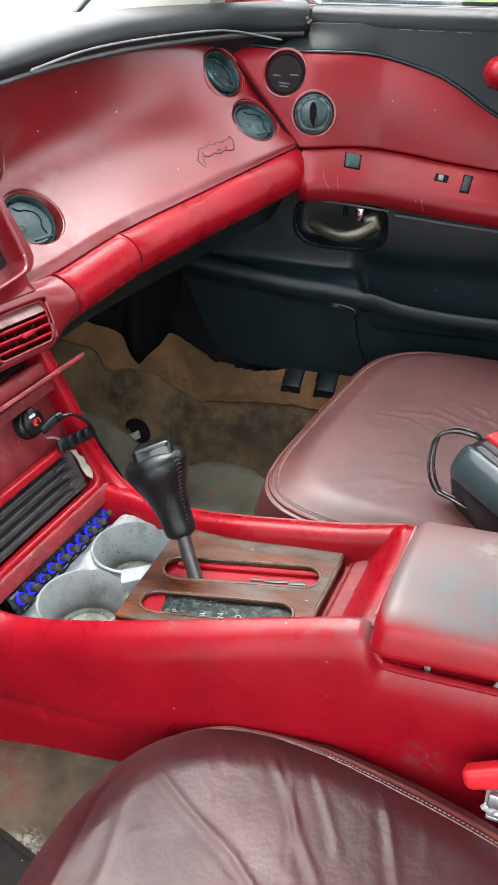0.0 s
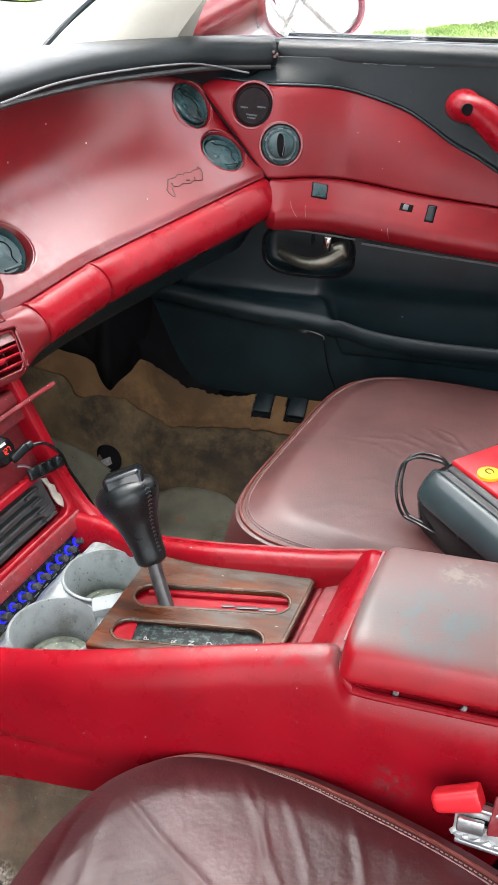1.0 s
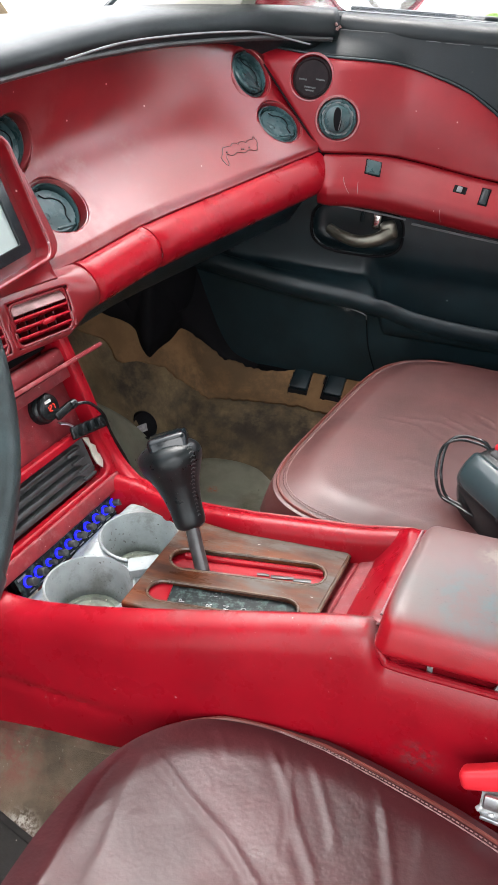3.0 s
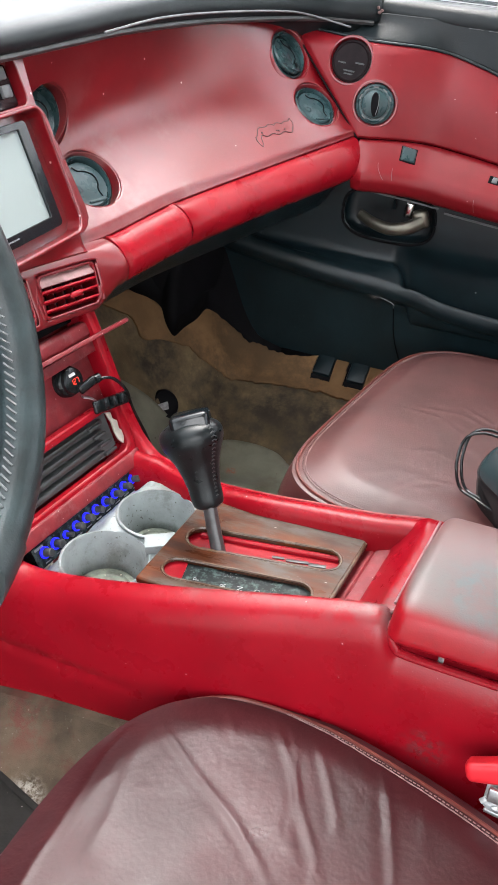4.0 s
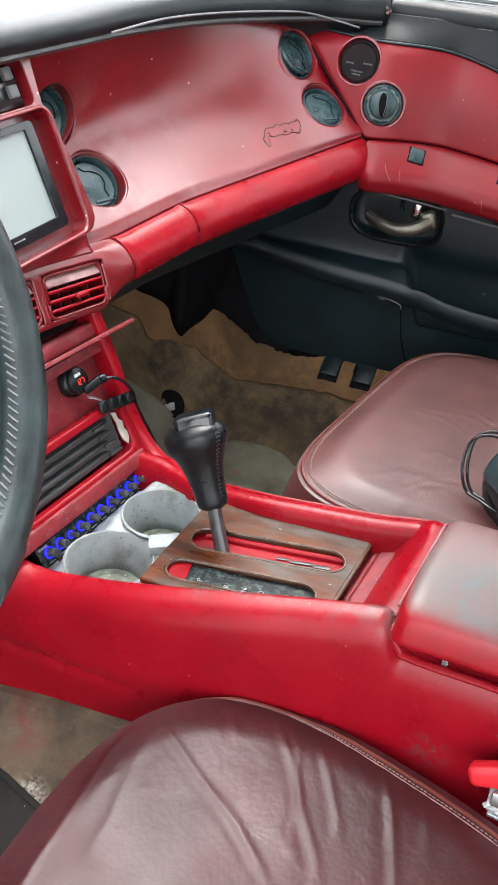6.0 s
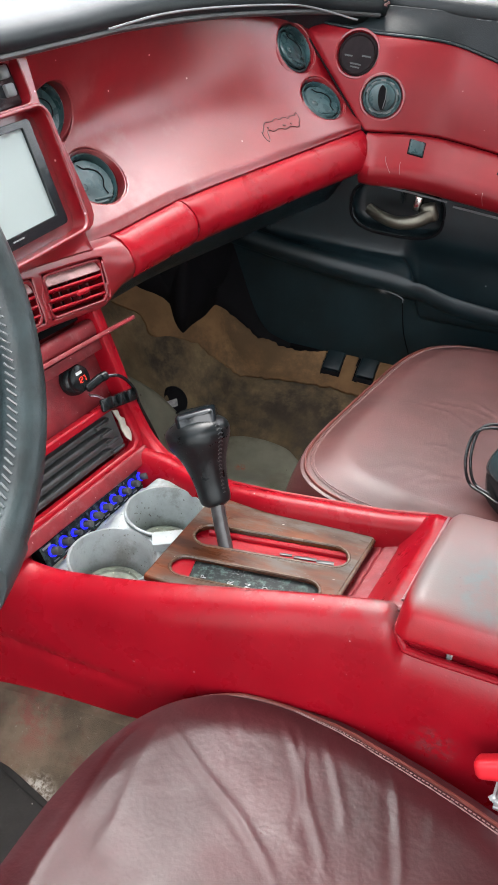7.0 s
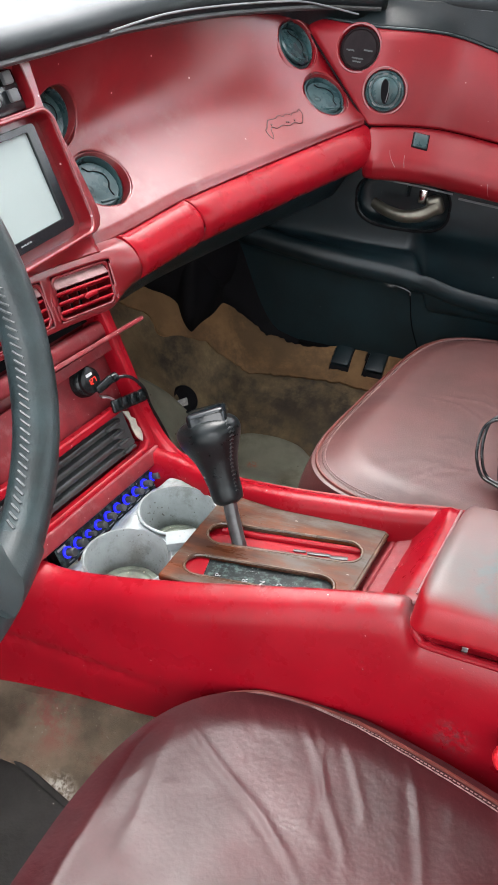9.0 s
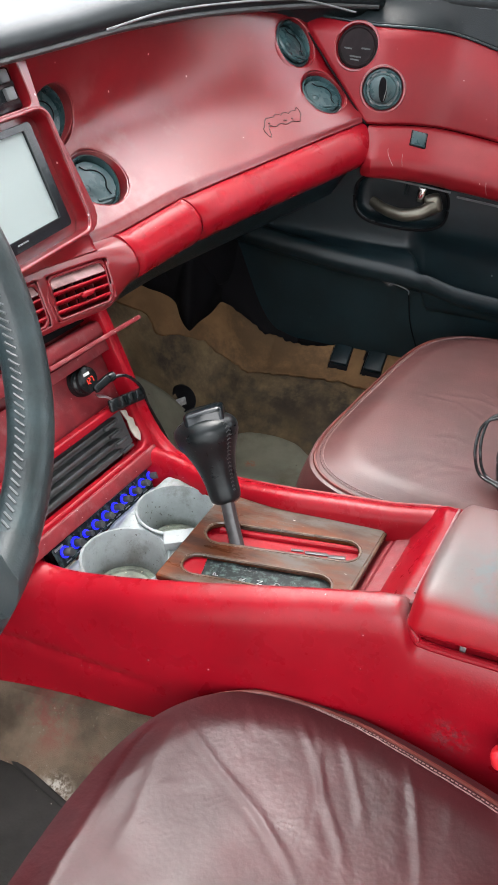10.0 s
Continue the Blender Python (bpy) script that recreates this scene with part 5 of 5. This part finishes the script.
DISCS = [(0.100, 0.775, 0.0335), (0.119, 0.370, 0.032)]
part("insert", grid(insert_at, 280, 120, holes=[(insert_at(u, v), r) for u, v, r in DISCS]), red_satin, door, "red door insert", solid=0.003)
part("edge_seam", tube([insert_at(0.0, k / 20) + V(0.002, -0.0035, 0) for k in range(21)], 0.0014, 6), black_deep, door, "dark gap beside the dashboard")
for i, (u, v, r) in enumerate(DISCS):
    m = insert_frame(u, v)
    d = part("control_disc", lathe([(r - 0.003, -0.004), (r - 0.006, -0.0025), (r - 0.008, -0.004), (0, -0.0045)], 48, m), vent_black if i else disc_black, door, "round black control")
    part("lip", lathe([(r + 0.003, -0.006), (r + 0.003, -0.0006), (r + 0.0018, 0.0002), (r - 0.0006, 0.0001), (r - 0.0025, -0.004), (r - 0.0025, -0.012)], 64, m), red, d, "red rounded lip")
    if i:
        part("dial", lathe([(0, 0.005), (0.017, 0.005), (0.020, 0.003), (0.021, -0.003), (0, -0.003)], 40, m), vent_black, d, "turning dial")
        fin = [(0.0062 * math.sin(2 * math.pi * k / 28), -0.0175 * math.cos(2 * math.pi * k / 28)) for k in range(28)]
        part("dial_grip", plate(fin, [], 0.010, m @ pose(0, 0, 0.0115, 0, 0, 6)), black_deep, d, bevel=0.0015)
        part("pointer", tube([m @ V(0.004, 0.015, 0.0115), m @ V(0.0052, 0, 0.012), m @ V(0.003, -0.015, 0.0115)], 0.0006, 5), grey_trim, d)
        for k, a in enumerate((25, 60, 95, 130, 160, 235, 305)):
            rr = 0.0245
            part("print_bar", rbox(0.008, 0.0028, 0.0005, 0, 1, m @ pose(rr * math.cos(radians(a)), rr * math.sin(radians(a)), -0.0032, 0, 0, a + 90)), grey_trim, d, "unreadable grey print")
    else:
        for x, y, w in ((-0.014, -0.004, 0.012), (0.014, -0.001, 0.014), (0.0, -0.014, 0.018), (0.0, -0.0185, 0.014)):
            part("print_bar", rbox(w, 0.0022, 0.0005, 0, 1, m @ pose(x, y, -0.0040)), bead_grey, d, "unreadable grey print")


def upper_at(u, v):
    x = lerp(-0.478, 0.5, u)
    lo = ins_top(x)[0] + 0.002 if x < 0.09 else ins_low(x)[0]
    z = lerp(lo, 0.757 - 0.030 * step(-0.365, -0.41, x), v)
    return V(x, door_y(x, z) + 0.001, z)


part("upper_trim", grid(upper_at, 100, 20), black_soft, door, "black upper door trim", solid=0.003)
part("insert_bead", tube([V(x, door_y(x, z) - 0.002, z + 0.001) for x, z in [(lerp(-0.475, 0.088, k / 60), ins_top(lerp(-0.475, 0.088, k / 60))[0]) for k in range(61)]], 0.0022, 8), black, door, "thin black bead")
BELT = track([(0, 0.012, -0.04), (0.25, 0.0, -0.012), (0.45, 0.006, 0.004), (0.65, 0.026, 0.012), (1, 0.09, 0.010)])


def belt_at(u, v):
    x = lerp(-0.372, 0.5, u)
    q = BELT(v)
    return V(x, 1.445 + q[0], 0.766 + q[1] - 0.004 * u)


part("belt_pad", cap_ends(grid(belt_at, 50, 20)), black_soft, door, "black padded window sill")
part("belt_seal", rbox(0.9, 0.008, 0.010, 0.003, 2, pose(0.07, 1.545, 0.776)), black, door, "black window seal")
part("window", rbox(1.12, 0.004, 0.36, 0, 1, pose(-0.02, 1.535, 0.95, -18, 0, 0) @ pose(0, 0, 0)), window_glass, door, "clear side window").visible_shadow = False

ARM = track([(0, 0.004, 0.0), (0.08, -0.004, -0.002), (0.28, -0.022, -0.018), (0.46, -0.038, -0.036), (0.54, -0.044, -0.044), (0.61, -0.047, -0.053), (0.68, -0.0465, -0.062), (0.86, -0.036, -0.080), (0.94, -0.022, -0.086), (1, 0.01, -0.087)])


def armrest_at(u, v):
    x = lerp(-0.356, 0.5, u)
    q = ARM(v)
    z = ins_low(x)[0] - 0.002
    k = 0.80 + 0.10 * step(-0.36, -0.2, x)
    nose = 1 - 0.35 * (1 - step(0, 0.02, u))
    return V(x, door_y(x, z) + q[0] * nose, z + q[1] * (k + 0.05 - 0.07 * step(-0.3, -0.1, x)))


part("armrest", cap_ends(grid(armrest_at, 90, 44)), red_satin, door, "red padded door armrest")


def arm_frame(x, v):
    u = (x + 0.356) / 0.856
    o = Vector(armrest_at(u, v))
    return basis(o, V(*armrest_at(u + 0.01, v)) - V(*armrest_at(u - 0.01, v)), V(*armrest_at(u, v - 0.05)) - V(*armrest_at(u, v + 0.05)))


sw = part("lock_switch", rbox(0.026, 0.027, 0.003, 0.0014, 3, arm_frame(-0.280, 0.25) @ pose(0, 0, -0.0006, 0, 0, -9)), black_deep, door, "black rocker switch")
part("rocker", rbox(0.0225, 0.0235, 0.004, 0.0018, 3, arm_frame(-0.280, 0.25) @ pose(0, 0, 0.0008, 2, 0, -9)), vent_black, sw)
sw = part("switch_hole", rbox(0.021, 0.014, 0.003, 0.001, 1, arm_frame(-0.143, 0.28) @ pose(0, 0, -0.001)), black_deep, door, "broken switch opening")
part("switch_stub", rbox(0.008, 0.010, 0.006, 0.0015, 2, arm_frame(-0.144, 0.28) @ pose(0, 0, -0.001)), grey_trim, sw)
sw = part("window_switch", rbox(0.015, 0.031, 0.004, 0.0019, 3, arm_frame(-0.105, 0.30) @ pose(0, 0, -0.0014)), black_deep, door, "black window switch")
part("rocker", rbox(0.0115, 0.027, 0.006, 0.0028, 4, arm_frame(-0.105, 0.30) @ pose(0, 0, -0.0012)), black, sw)

for x0, v0, dx, dv in ((-0.318, 0.40, 0.012, 0.22), (-0.296, 0.46, 0.003, 0.16), (-0.166, 0.60, 0.003, 0.20)):
    line = [armrest_at((x0 + dx * (k / 8) ** 1.6 + 0.356) / 0.856, v0 + dv * k / 8) for k in range(9)]
    part("scratch", tube(line, 0.0005, 5), rubbed, door, "pale scratch in the paint")

lip_z = track([(-0.62, 0.40), (-0.45, 0.378), (-0.374, 0.370), (-0.295, 0.366), (-0.236, 0.360), (-0.188, 0.349), (-0.141, 0.344), (-0.067, 0.341), (0.025, 0.342), (0.5, 0.35)])


def lower_at(u, v):
    x = lerp(-0.62, 0.5, u)
    L = lip_z(x)[0]
    lag = 0.030 * step(0.30, 0.64, v) ** 2
    k = step(-0.290 + lag, -0.258 + lag, x)
    top = 0.515
    sec = track([(0, 1.405, top), (0.25, 1.408, lerp(0.44, 0.43, k)), (0.42, lerp(1.405, 1.425, k), lerp(0.391, 0.375, k)), (0.55, lerp(1.387, 1.42, k), lerp(0.380, 0.29, k)),
                 (0.62, lerp(1.372, 1.378, k), lerp(L + 0.006, 0.30, k)), (0.68, 1.364, L), (0.74, 1.360, L - 0.012), (0.80, 1.366, L - 0.026), (0.87, 1.385, L - 0.05), (1, 1.40, 0.15)])
    y, z = sec(v)
    return V(x, y, z)


def in_cup(c):
    return abs((c.x + 0.303) / 0.075) ** 3 + abs((c.z - 0.462) / 0.041) ** 3 < 1


part("lower_trim", grid(lower_at, 460, 130, skip=in_cup), black, door, "black lower door trim with map pocket", solid=0.003)


def cup_at(u, v):
    a = 2 * math.pi * u
    ca, sa = math.cos(a), math.sin(a)
    k = (abs(ca) ** 3 + abs(sa) ** 3) ** (-1 / 3)
    r = min(1.04, v * 1.3) if v < 0.8 else 1.04
    d = 0.030 if v < 0.72 else lerp(0.030, -0.003, (v - 0.72) / 0.28)
    return V(-0.303 + 0.075 * k * ca * r, 1.405 + d, 0.462 + 0.041 * k * sa * r)


part("handle_cup", grid(cup_at, 60, 16), black, door, "dark recessed handle cup")
part("cup_rim", tube([cup_at(k / 80, 1.0) + V(0, 0.0015, 0) for k in range(80)], 0.0024, 8, close=True), black_deep, door)
part("trim_line", tube(smooth_line([(-0.366, 1.376, 0.508), (-0.28, 1.386, 0.500), (-0.222, 1.390, 0.494)], 16), 0.0016, 6), grey_trim, door, "thin grey trim line")
part("trim_line", tube(smooth_line([(-0.212, 1.392, 0.488), (-0.10, 1.390, 0.480), (0.10, 1.388, 0.468), (0.4, 1.388, 0.454)], 16), 0.0018, 6), grey_trim, door, "thin grey trim line")
hd = part("door_handle", tube(smooth_line([(-0.345, 1.385, 0.464), (-0.320, 1.372, 0.458), (-0.290, 1.366, 0.455), (-0.262, 1.370, 0.461), (-0.243, 1.382, 0.472)], 24), lambda s: 0.0078 + 0.0030 * s, 14, flat=1.1), brass, door, "yellowed chrome door lever")
part("bracket", rbox(0.014, 0.018, 0.026, 0.004, 3, pose(-0.268, 1.395, 0.484, 0, 6, 0)), chrome, hd, "chrome hinge bracket")
part("pivot", rbox(0.026, 0.022, 0.030, 0.007, 3, pose(-0.246, 1.386, 0.474, 0, -20, 10)), brass, hd, "yellowed pivot block")
part("pull_arch", tube(smooth_line([(-0.30, 1.425, 0.47), (-0.297, 1.42, 0.492), (-0.280, 1.425, 0.498)], 10), 0.003, 6), black, hd)
part("panel_seam", tube(smooth_line([(-0.42, 1.3625, 0.357), (-0.36, 1.3635, 0.349), (-0.31, 1.366, 0.341), (-0.268, 1.371, 0.329), (-0.264, 1.377, 0.318)], 20), 0.0011, 6), grey_trim, door, "thin panel seam")
part("panel_seam", tube(smooth_line([(-0.264, 1.377, 0.318), (-0.256, 1.386, 0.26), (-0.235, 1.393, 0.20)], 12), 0.001, 6), black_deep, door, "thin panel seam")
pull = part("grab_handle", tube(smooth_line([(-0.078, 1.425, 0.700), (-0.072, 1.402, 0.701), (-0.052, 1.392, 0.697), (-0.02, 1.389, 0.674), (0.03, 1.390, 0.635), (0.08, 1.41, 0.595)], 40), lambda s: 0.027 - 0.004 * math.sin(3.1 * min(1.0, 1.6 * s)), 18, flat=0.9), red_gloss, door, "red curved grab handle")
part("screw_hole", lathe([(0.0085, -0.002), (0.0075, 0.0008), (0.006, 0.0004), (0, 0.0002)], 24, basis((-0.0680, 1.3715, 0.7045), (1, 0.07, 0), (0, 0.18, 1))), black_deep, pull, "dark screw hole")

for x0, x1 in ((-0.236, -0.214), (-0.206, -0.170), (-0.150, -0.128)):
    part("scratch", tube([V(lerp(x0, x1, k / 6), door_y(lerp(x0, x1, k / 6), 0.7505) - 0.0014, 0.7505 + 0.0003 * math.sin(2 * k) - 0.02 * (x0 + 0.236)) for k in range(7)], 0.0004, 5), grey_trim, door, "pale scratch in the trim")

# ---- steering wheel ----
WC = Vector((-0.36, 0.248, 0.71))
WU = Vector((-0.42, 0, 0.907))
wheel = thing("steering_wheel", WC, "black leather steering wheel with pale stitching", "steering wheel")


def wheel_p(a, r=0.185):
    return WC + V(0, 1, 0) * r * math.cos(a) + WU * r * math.sin(a)


part("leather_rim", tube([wheel_p(radians(a)) for a in range(-62, 130, 2)], 0.0155, 18, flat=1.0), wheel_leather, wheel, "worn leather rim")
part("lower_rim", tube([wheel_p(radians(a)) for a in range(130, 299, 3)], 0.0170, 18), wheel_plastic, wheel, "smooth plastic rim section")
part("spoke", tube(smooth_line([wheel_p(radians(-70)), wheel_p(radians(-72), 0.12), wheel_p(radians(-80), 0.05)], 12), lambda s: 0.034 + 0.02 * s, 14, flat=0.4), wheel_plastic, wheel, "plastic spoke")
part("hub", lathe([(0, 0.02), (0.05, 0.018), (0.075, 0.0), (0.07, -0.03), (0, -0.035)], 36, basis(WC, (0, 1, 0), WU)), pack_black, wheel)
WN = V(0.907, 0, 0.42)
part("stitching", merge(*[tube([wheel_p(radians(a - 0.9 * k), 0.1716) + WN * 0.0080, wheel_p(radians(a), 0.1699) + WN * 0.0050, wheel_p(radians(a + 0.9 * k), 0.1696) + WN * 0.0018], 0.0010, 5) for a in np.arange(-60, 110, 1.9) for k in (1,)]), wheel_thread, wheel, "pale cross stitching")
part("column", tube([WC - V(0.02, 0, 0.01), WC + V(-0.30, 0, -0.13)], 0.035, 20), black, wheel)

# ---- pillars, glass and shell ----
pillar_line = smooth_line([(-0.63, 1.465, 0.70), (-0.56, 1.45, 0.79), (-0.44, 1.435, 0.91), (-0.26, 1.43, 1.05), (-0.06, 1.43, 1.14)], 30)
seal_line = smooth_line([(-0.735, 1.33, 0.752), (-0.70, 1.39, 0.80), (-0.62, 1.405, 0.86), (-0.46, 1.40, 0.97), (-0.26, 1.40, 1.08)], 30)


def pillar_cover(u, v):
    i = min(int(u * 30), 29)
    a, b = (lerp(p[i], p[i + 1], u * 30 - i) for p in (seal_line, pillar_line))
    return lerp(a, b + V(0.045, -0.070, -0.015) * lerp(1.0, 0.3, u), v) + V(0.1, -0.9, 0.2) * 0.035 * math.sin(math.pi * v) * lerp(1.0, 0.4, u)


pillar = part("a_pillar", merge(tube(pillar_line, lambda s: lerp(0.098, 0.035, step(0.12, 0.45, s)), 20, flat=0.5), grid(pillar_cover, 30, 12)), beige, None)
tagged(pillar, "beige cloth-covered windscreen pillar", "pillar", kind="structure")
seal = part("windscreen_seal", tube(seal_line, 0.006, 8), black, None)
tagged(seal, "black windscreen seal", "trim", kind="structure")
lpillar = part("a_pillar", tube(smooth_line([(-0.70, -0.08, 0.74), (-0.48, -0.03, 0.91), (-0.30, 0.03, 1.05), (-0.1, 0.06, 1.13)], 20), 0.05, 12), beige, None)
tagged(lpillar, "beige cloth-covered windscreen pillar", "pillar", kind="structure")
# Unseen roof; its length is set by the sky light wanted on the seats.
roof = part("ceiling", rbox(1.03, 1.46, 0.03, 0.01, 2, pose(0.285, 0.65, 1.15)), beige, None)
tagged(roof, "beige cloth headliner", "ceiling", kind="structure")
# Closing panels: unseen rail, left cowl and driver-dash box are added to block light.
shell = [("wall_rear", (0.03, 1.5, 0.80), (0.75, 0.68, 0.37)), ("shade_rail", (1.30, 0.05, 0.13), (0.42, -0.07, 1.085)), ("wall_right", (0.75, 0.03, 0.78), (0.90, 1.52, 0.36)), ("pillar_right", (0.14, 0.05, 0.42), (0.62, 1.47, 0.94)), ("pillar_left", (0.14, 0.05, 0.42), (0.86, -0.10, 0.94)), ("wall_left", (0.75, 0.03, 0.78), (1.12, -0.14, 0.36)),
         ("wall_front", (0.03, 1.7, 0.55), (-1.05, 0.68, 0.26)), ("door_sill", (1.5, 0.05, 0.16), (-0.3, -0.14, 0.05)), ("wall_under", (2.4, 1.75, 0.03), (0.12, 0.69, -0.06)),
         ("cowl_shade", (0.55, 0.03, 0.80), (-0.83, -0.14, 0.36)), ("dash_shade", (0.36, 0.62, 0.36), (-0.80, 0.19, 0.56)), ("door_shell", (1.1, 0.03, 0.78), (-0.06, 1.56, 0.38)), ("cowl_right", (0.6, 0.03, 0.66), (-0.86, 1.56, 0.30)), ("door_end", (0.20, 0.02, 0.10), (-0.44, 1.49, 0.70))]
for nm, sz, at_ in shell:
    # The unseen rear panel wears leather so that dash reflections stay dark.
    w = part(nm, rbox(*sz, 0.005, 1, pose(*at_)), leather if nm == "wall_rear" else black_soft if "cowl" in nm or "front" in nm or "dash" in nm or "sill" in nm or "shell" in nm else beige, None)
    tagged(w, "plain closing panel added to the car body", "wall", kind="structure")

# ---- door mirror ----
mirror = thing("door_mirror", (-0.42, 1.66, 0.74), "red door mirror with dark rimmed glass", "door mirror")
MM = basis((-0.376, 1.712, 0.812), (0.56, 0.83, 0.0), (-0.16, 0.10, 1.0))


def shell_at(u, v):
    a = 2 * math.pi * v
    k = (abs(math.cos(a)) ** 2.6 + abs(math.sin(a)) ** 2.6) ** (-1 / 2.6)
    r = math.sqrt(max(0.0, 1 - (1 - u) ** 2)) if u < 0.9 else 1.0
    return MM @ V(0.120 * k * r * math.cos(a), 0.066 * k * r * math.sin(a), lerp(-0.11, 0.006, u))


part("housing", grid(shell_at, 16, 40, wrap=True), body_red, mirror, "red painted mirror housing", solid=0.003)
part("glass", plate([(0.111 * (abs(math.cos(a)) ** 2.6 + abs(math.sin(a)) ** 2.6) ** (-1 / 2.6) * math.cos(a), 0.059 * (abs(math.cos(a)) ** 2.6 + abs(math.sin(a)) ** 2.6) ** (-1 / 2.6) * math.sin(a)) for a in [2 * math.pi * k / 48 for k in range(48)]], [], 0.003, MM @ pose(0, 0, -0.002)), mirror_glass, mirror, "mirror glass")
part("foot", tube(smooth_line([(-0.62, 1.58, 0.74), (-0.57, 1.62, 0.775), (-0.50, 1.68, 0.815), (-0.46, 1.70, 0.83)], 14), lambda s: 0.062 + 0.012 * math.sin(2 * s), 16, flat=0.8), body_red, mirror, "red mirror foot")

# ---- outside ----
ground = part("ground", grid(lambda u, v: V(lerp(-300, 300, u), lerp(-300, 300, v), -0.36), 30, 30), concrete, None)
tagged(ground, "pale concrete drive", "ground", kind="structure")


def verge_at(u, v):
    x = lerp(-3.0, 14, u)
    y = lerp(7.0, min(40.0, 12.5 + 1.44 * (x + 1.7) + 0.15 * math.sin(x * 9)), v)
    return V(x, y, -0.30 + 0.03 * noise.noise(V(x, y, 0)))


def verge_far(u, v):
    x = lerp(-18, -9.2, u)
    y = lerp(14.5, 19, v) - 0.2 * x
    return V(x, y, -0.30 + 0.03 * noise.noise(V(x, y, 0)))


def blades(n, seed):
    """Grass blades standing along the ragged edge of the verge, as thin triangles."""
    rnd = random.Random(seed)
    bm = bmesh.new()
    for _ in range(n):
        p = verge_at(rnd.uniform(0.02, 0.45), 1 - rnd.random() ** 2 * 0.5)
        p += V(rnd.uniform(-0.1, 0.1), rnd.uniform(-0.1, 0.12), 0)
        h, w, a = rnd.uniform(0.02, 0.06), rnd.uniform(0.006, 0.014), rnd.uniform(-0.06, 0.06)
        bm.faces.new([bm.verts.new(q) for q in (p + V(-w, 0, 0), p + V(w, 0, 0), p + V(a, 0, h))])
    return bm


verge = part("grass_verge", merge(grid(verge_at, 120, 20), grid(verge_far, 30, 14), blades(9000, 4)), grass, None, solid=0.02)
tagged(verge, "bright spring grass verge beside the drive", "grass", kind="stuff")


def bare_tree(name, x, y, h, seed):
    """A bare tree: trunk, forking limbs and twigs as tapered bars."""
    rnd = random.Random(seed)
    th = thing(name, (x, y, -0.36), "bare winter tree with many thin twigs", "tree", group="bare trees")
    trunk_pts = [(x + 0.1 * rnd.uniform(-1, 1) * k, y + 0.1 * rnd.uniform(-1, 1) * k, -0.4 + h * 0.12 * k) for k in range(6)]
    part("trunk", tube(smooth_line(trunk_pts, 14), lambda s: 0.10 * (1 - 0.6 * s), 10), bark, th)
    pieces = []

    def grow(p, d, length, r, depth):
        pts = [p]
        for k in range(4):
            d = (d + V(rnd.uniform(-0.25, 0.25), rnd.uniform(-0.25, 0.25), rnd.uniform(-0.05, 0.22))).normalized()
            pts.append(pts[-1] + d * length / 4)
        pieces.append(tube(pts, lambda s: r * (1 - 0.65 * s), 5 if depth > 1 else 4, ends=False))
        if depth:
            for k in range(3 if depth > 1 else 4):
                q = pts[rnd.choice((2, 3, 4))]
                e = (d + V(rnd.uniform(-1, 1), rnd.uniform(-1, 1), rnd.uniform(-0.2, 0.7))).normalized()
                grow(q, e, length * rnd.uniform(0.5, 0.75), r * 0.5, depth - 1)

    for k in range(7):
        base_ = Vector(trunk_pts[rnd.choice((2, 3, 4, 5))])
        a = rnd.uniform(0, 6.28)
        grow(base_, V(math.cos(a), math.sin(a), rnd.uniform(0.5, 1.4)).normalized(), h * 0.3, 0.035, 3)
    part("crown", merge(*pieces), bark, th, "bare branches and twigs")


TREES = ((7.5, 3.6, 5.0), (10.0, 2.2, 5.5), (11.5, 5.2, 6.5), (14.0, 3.4, 6.0), (17.0, 6.8, 8.0))
for k, (x, y, h) in enumerate(TREES):
    bare_tree("bare_tree", x, y, h, 20 + k)
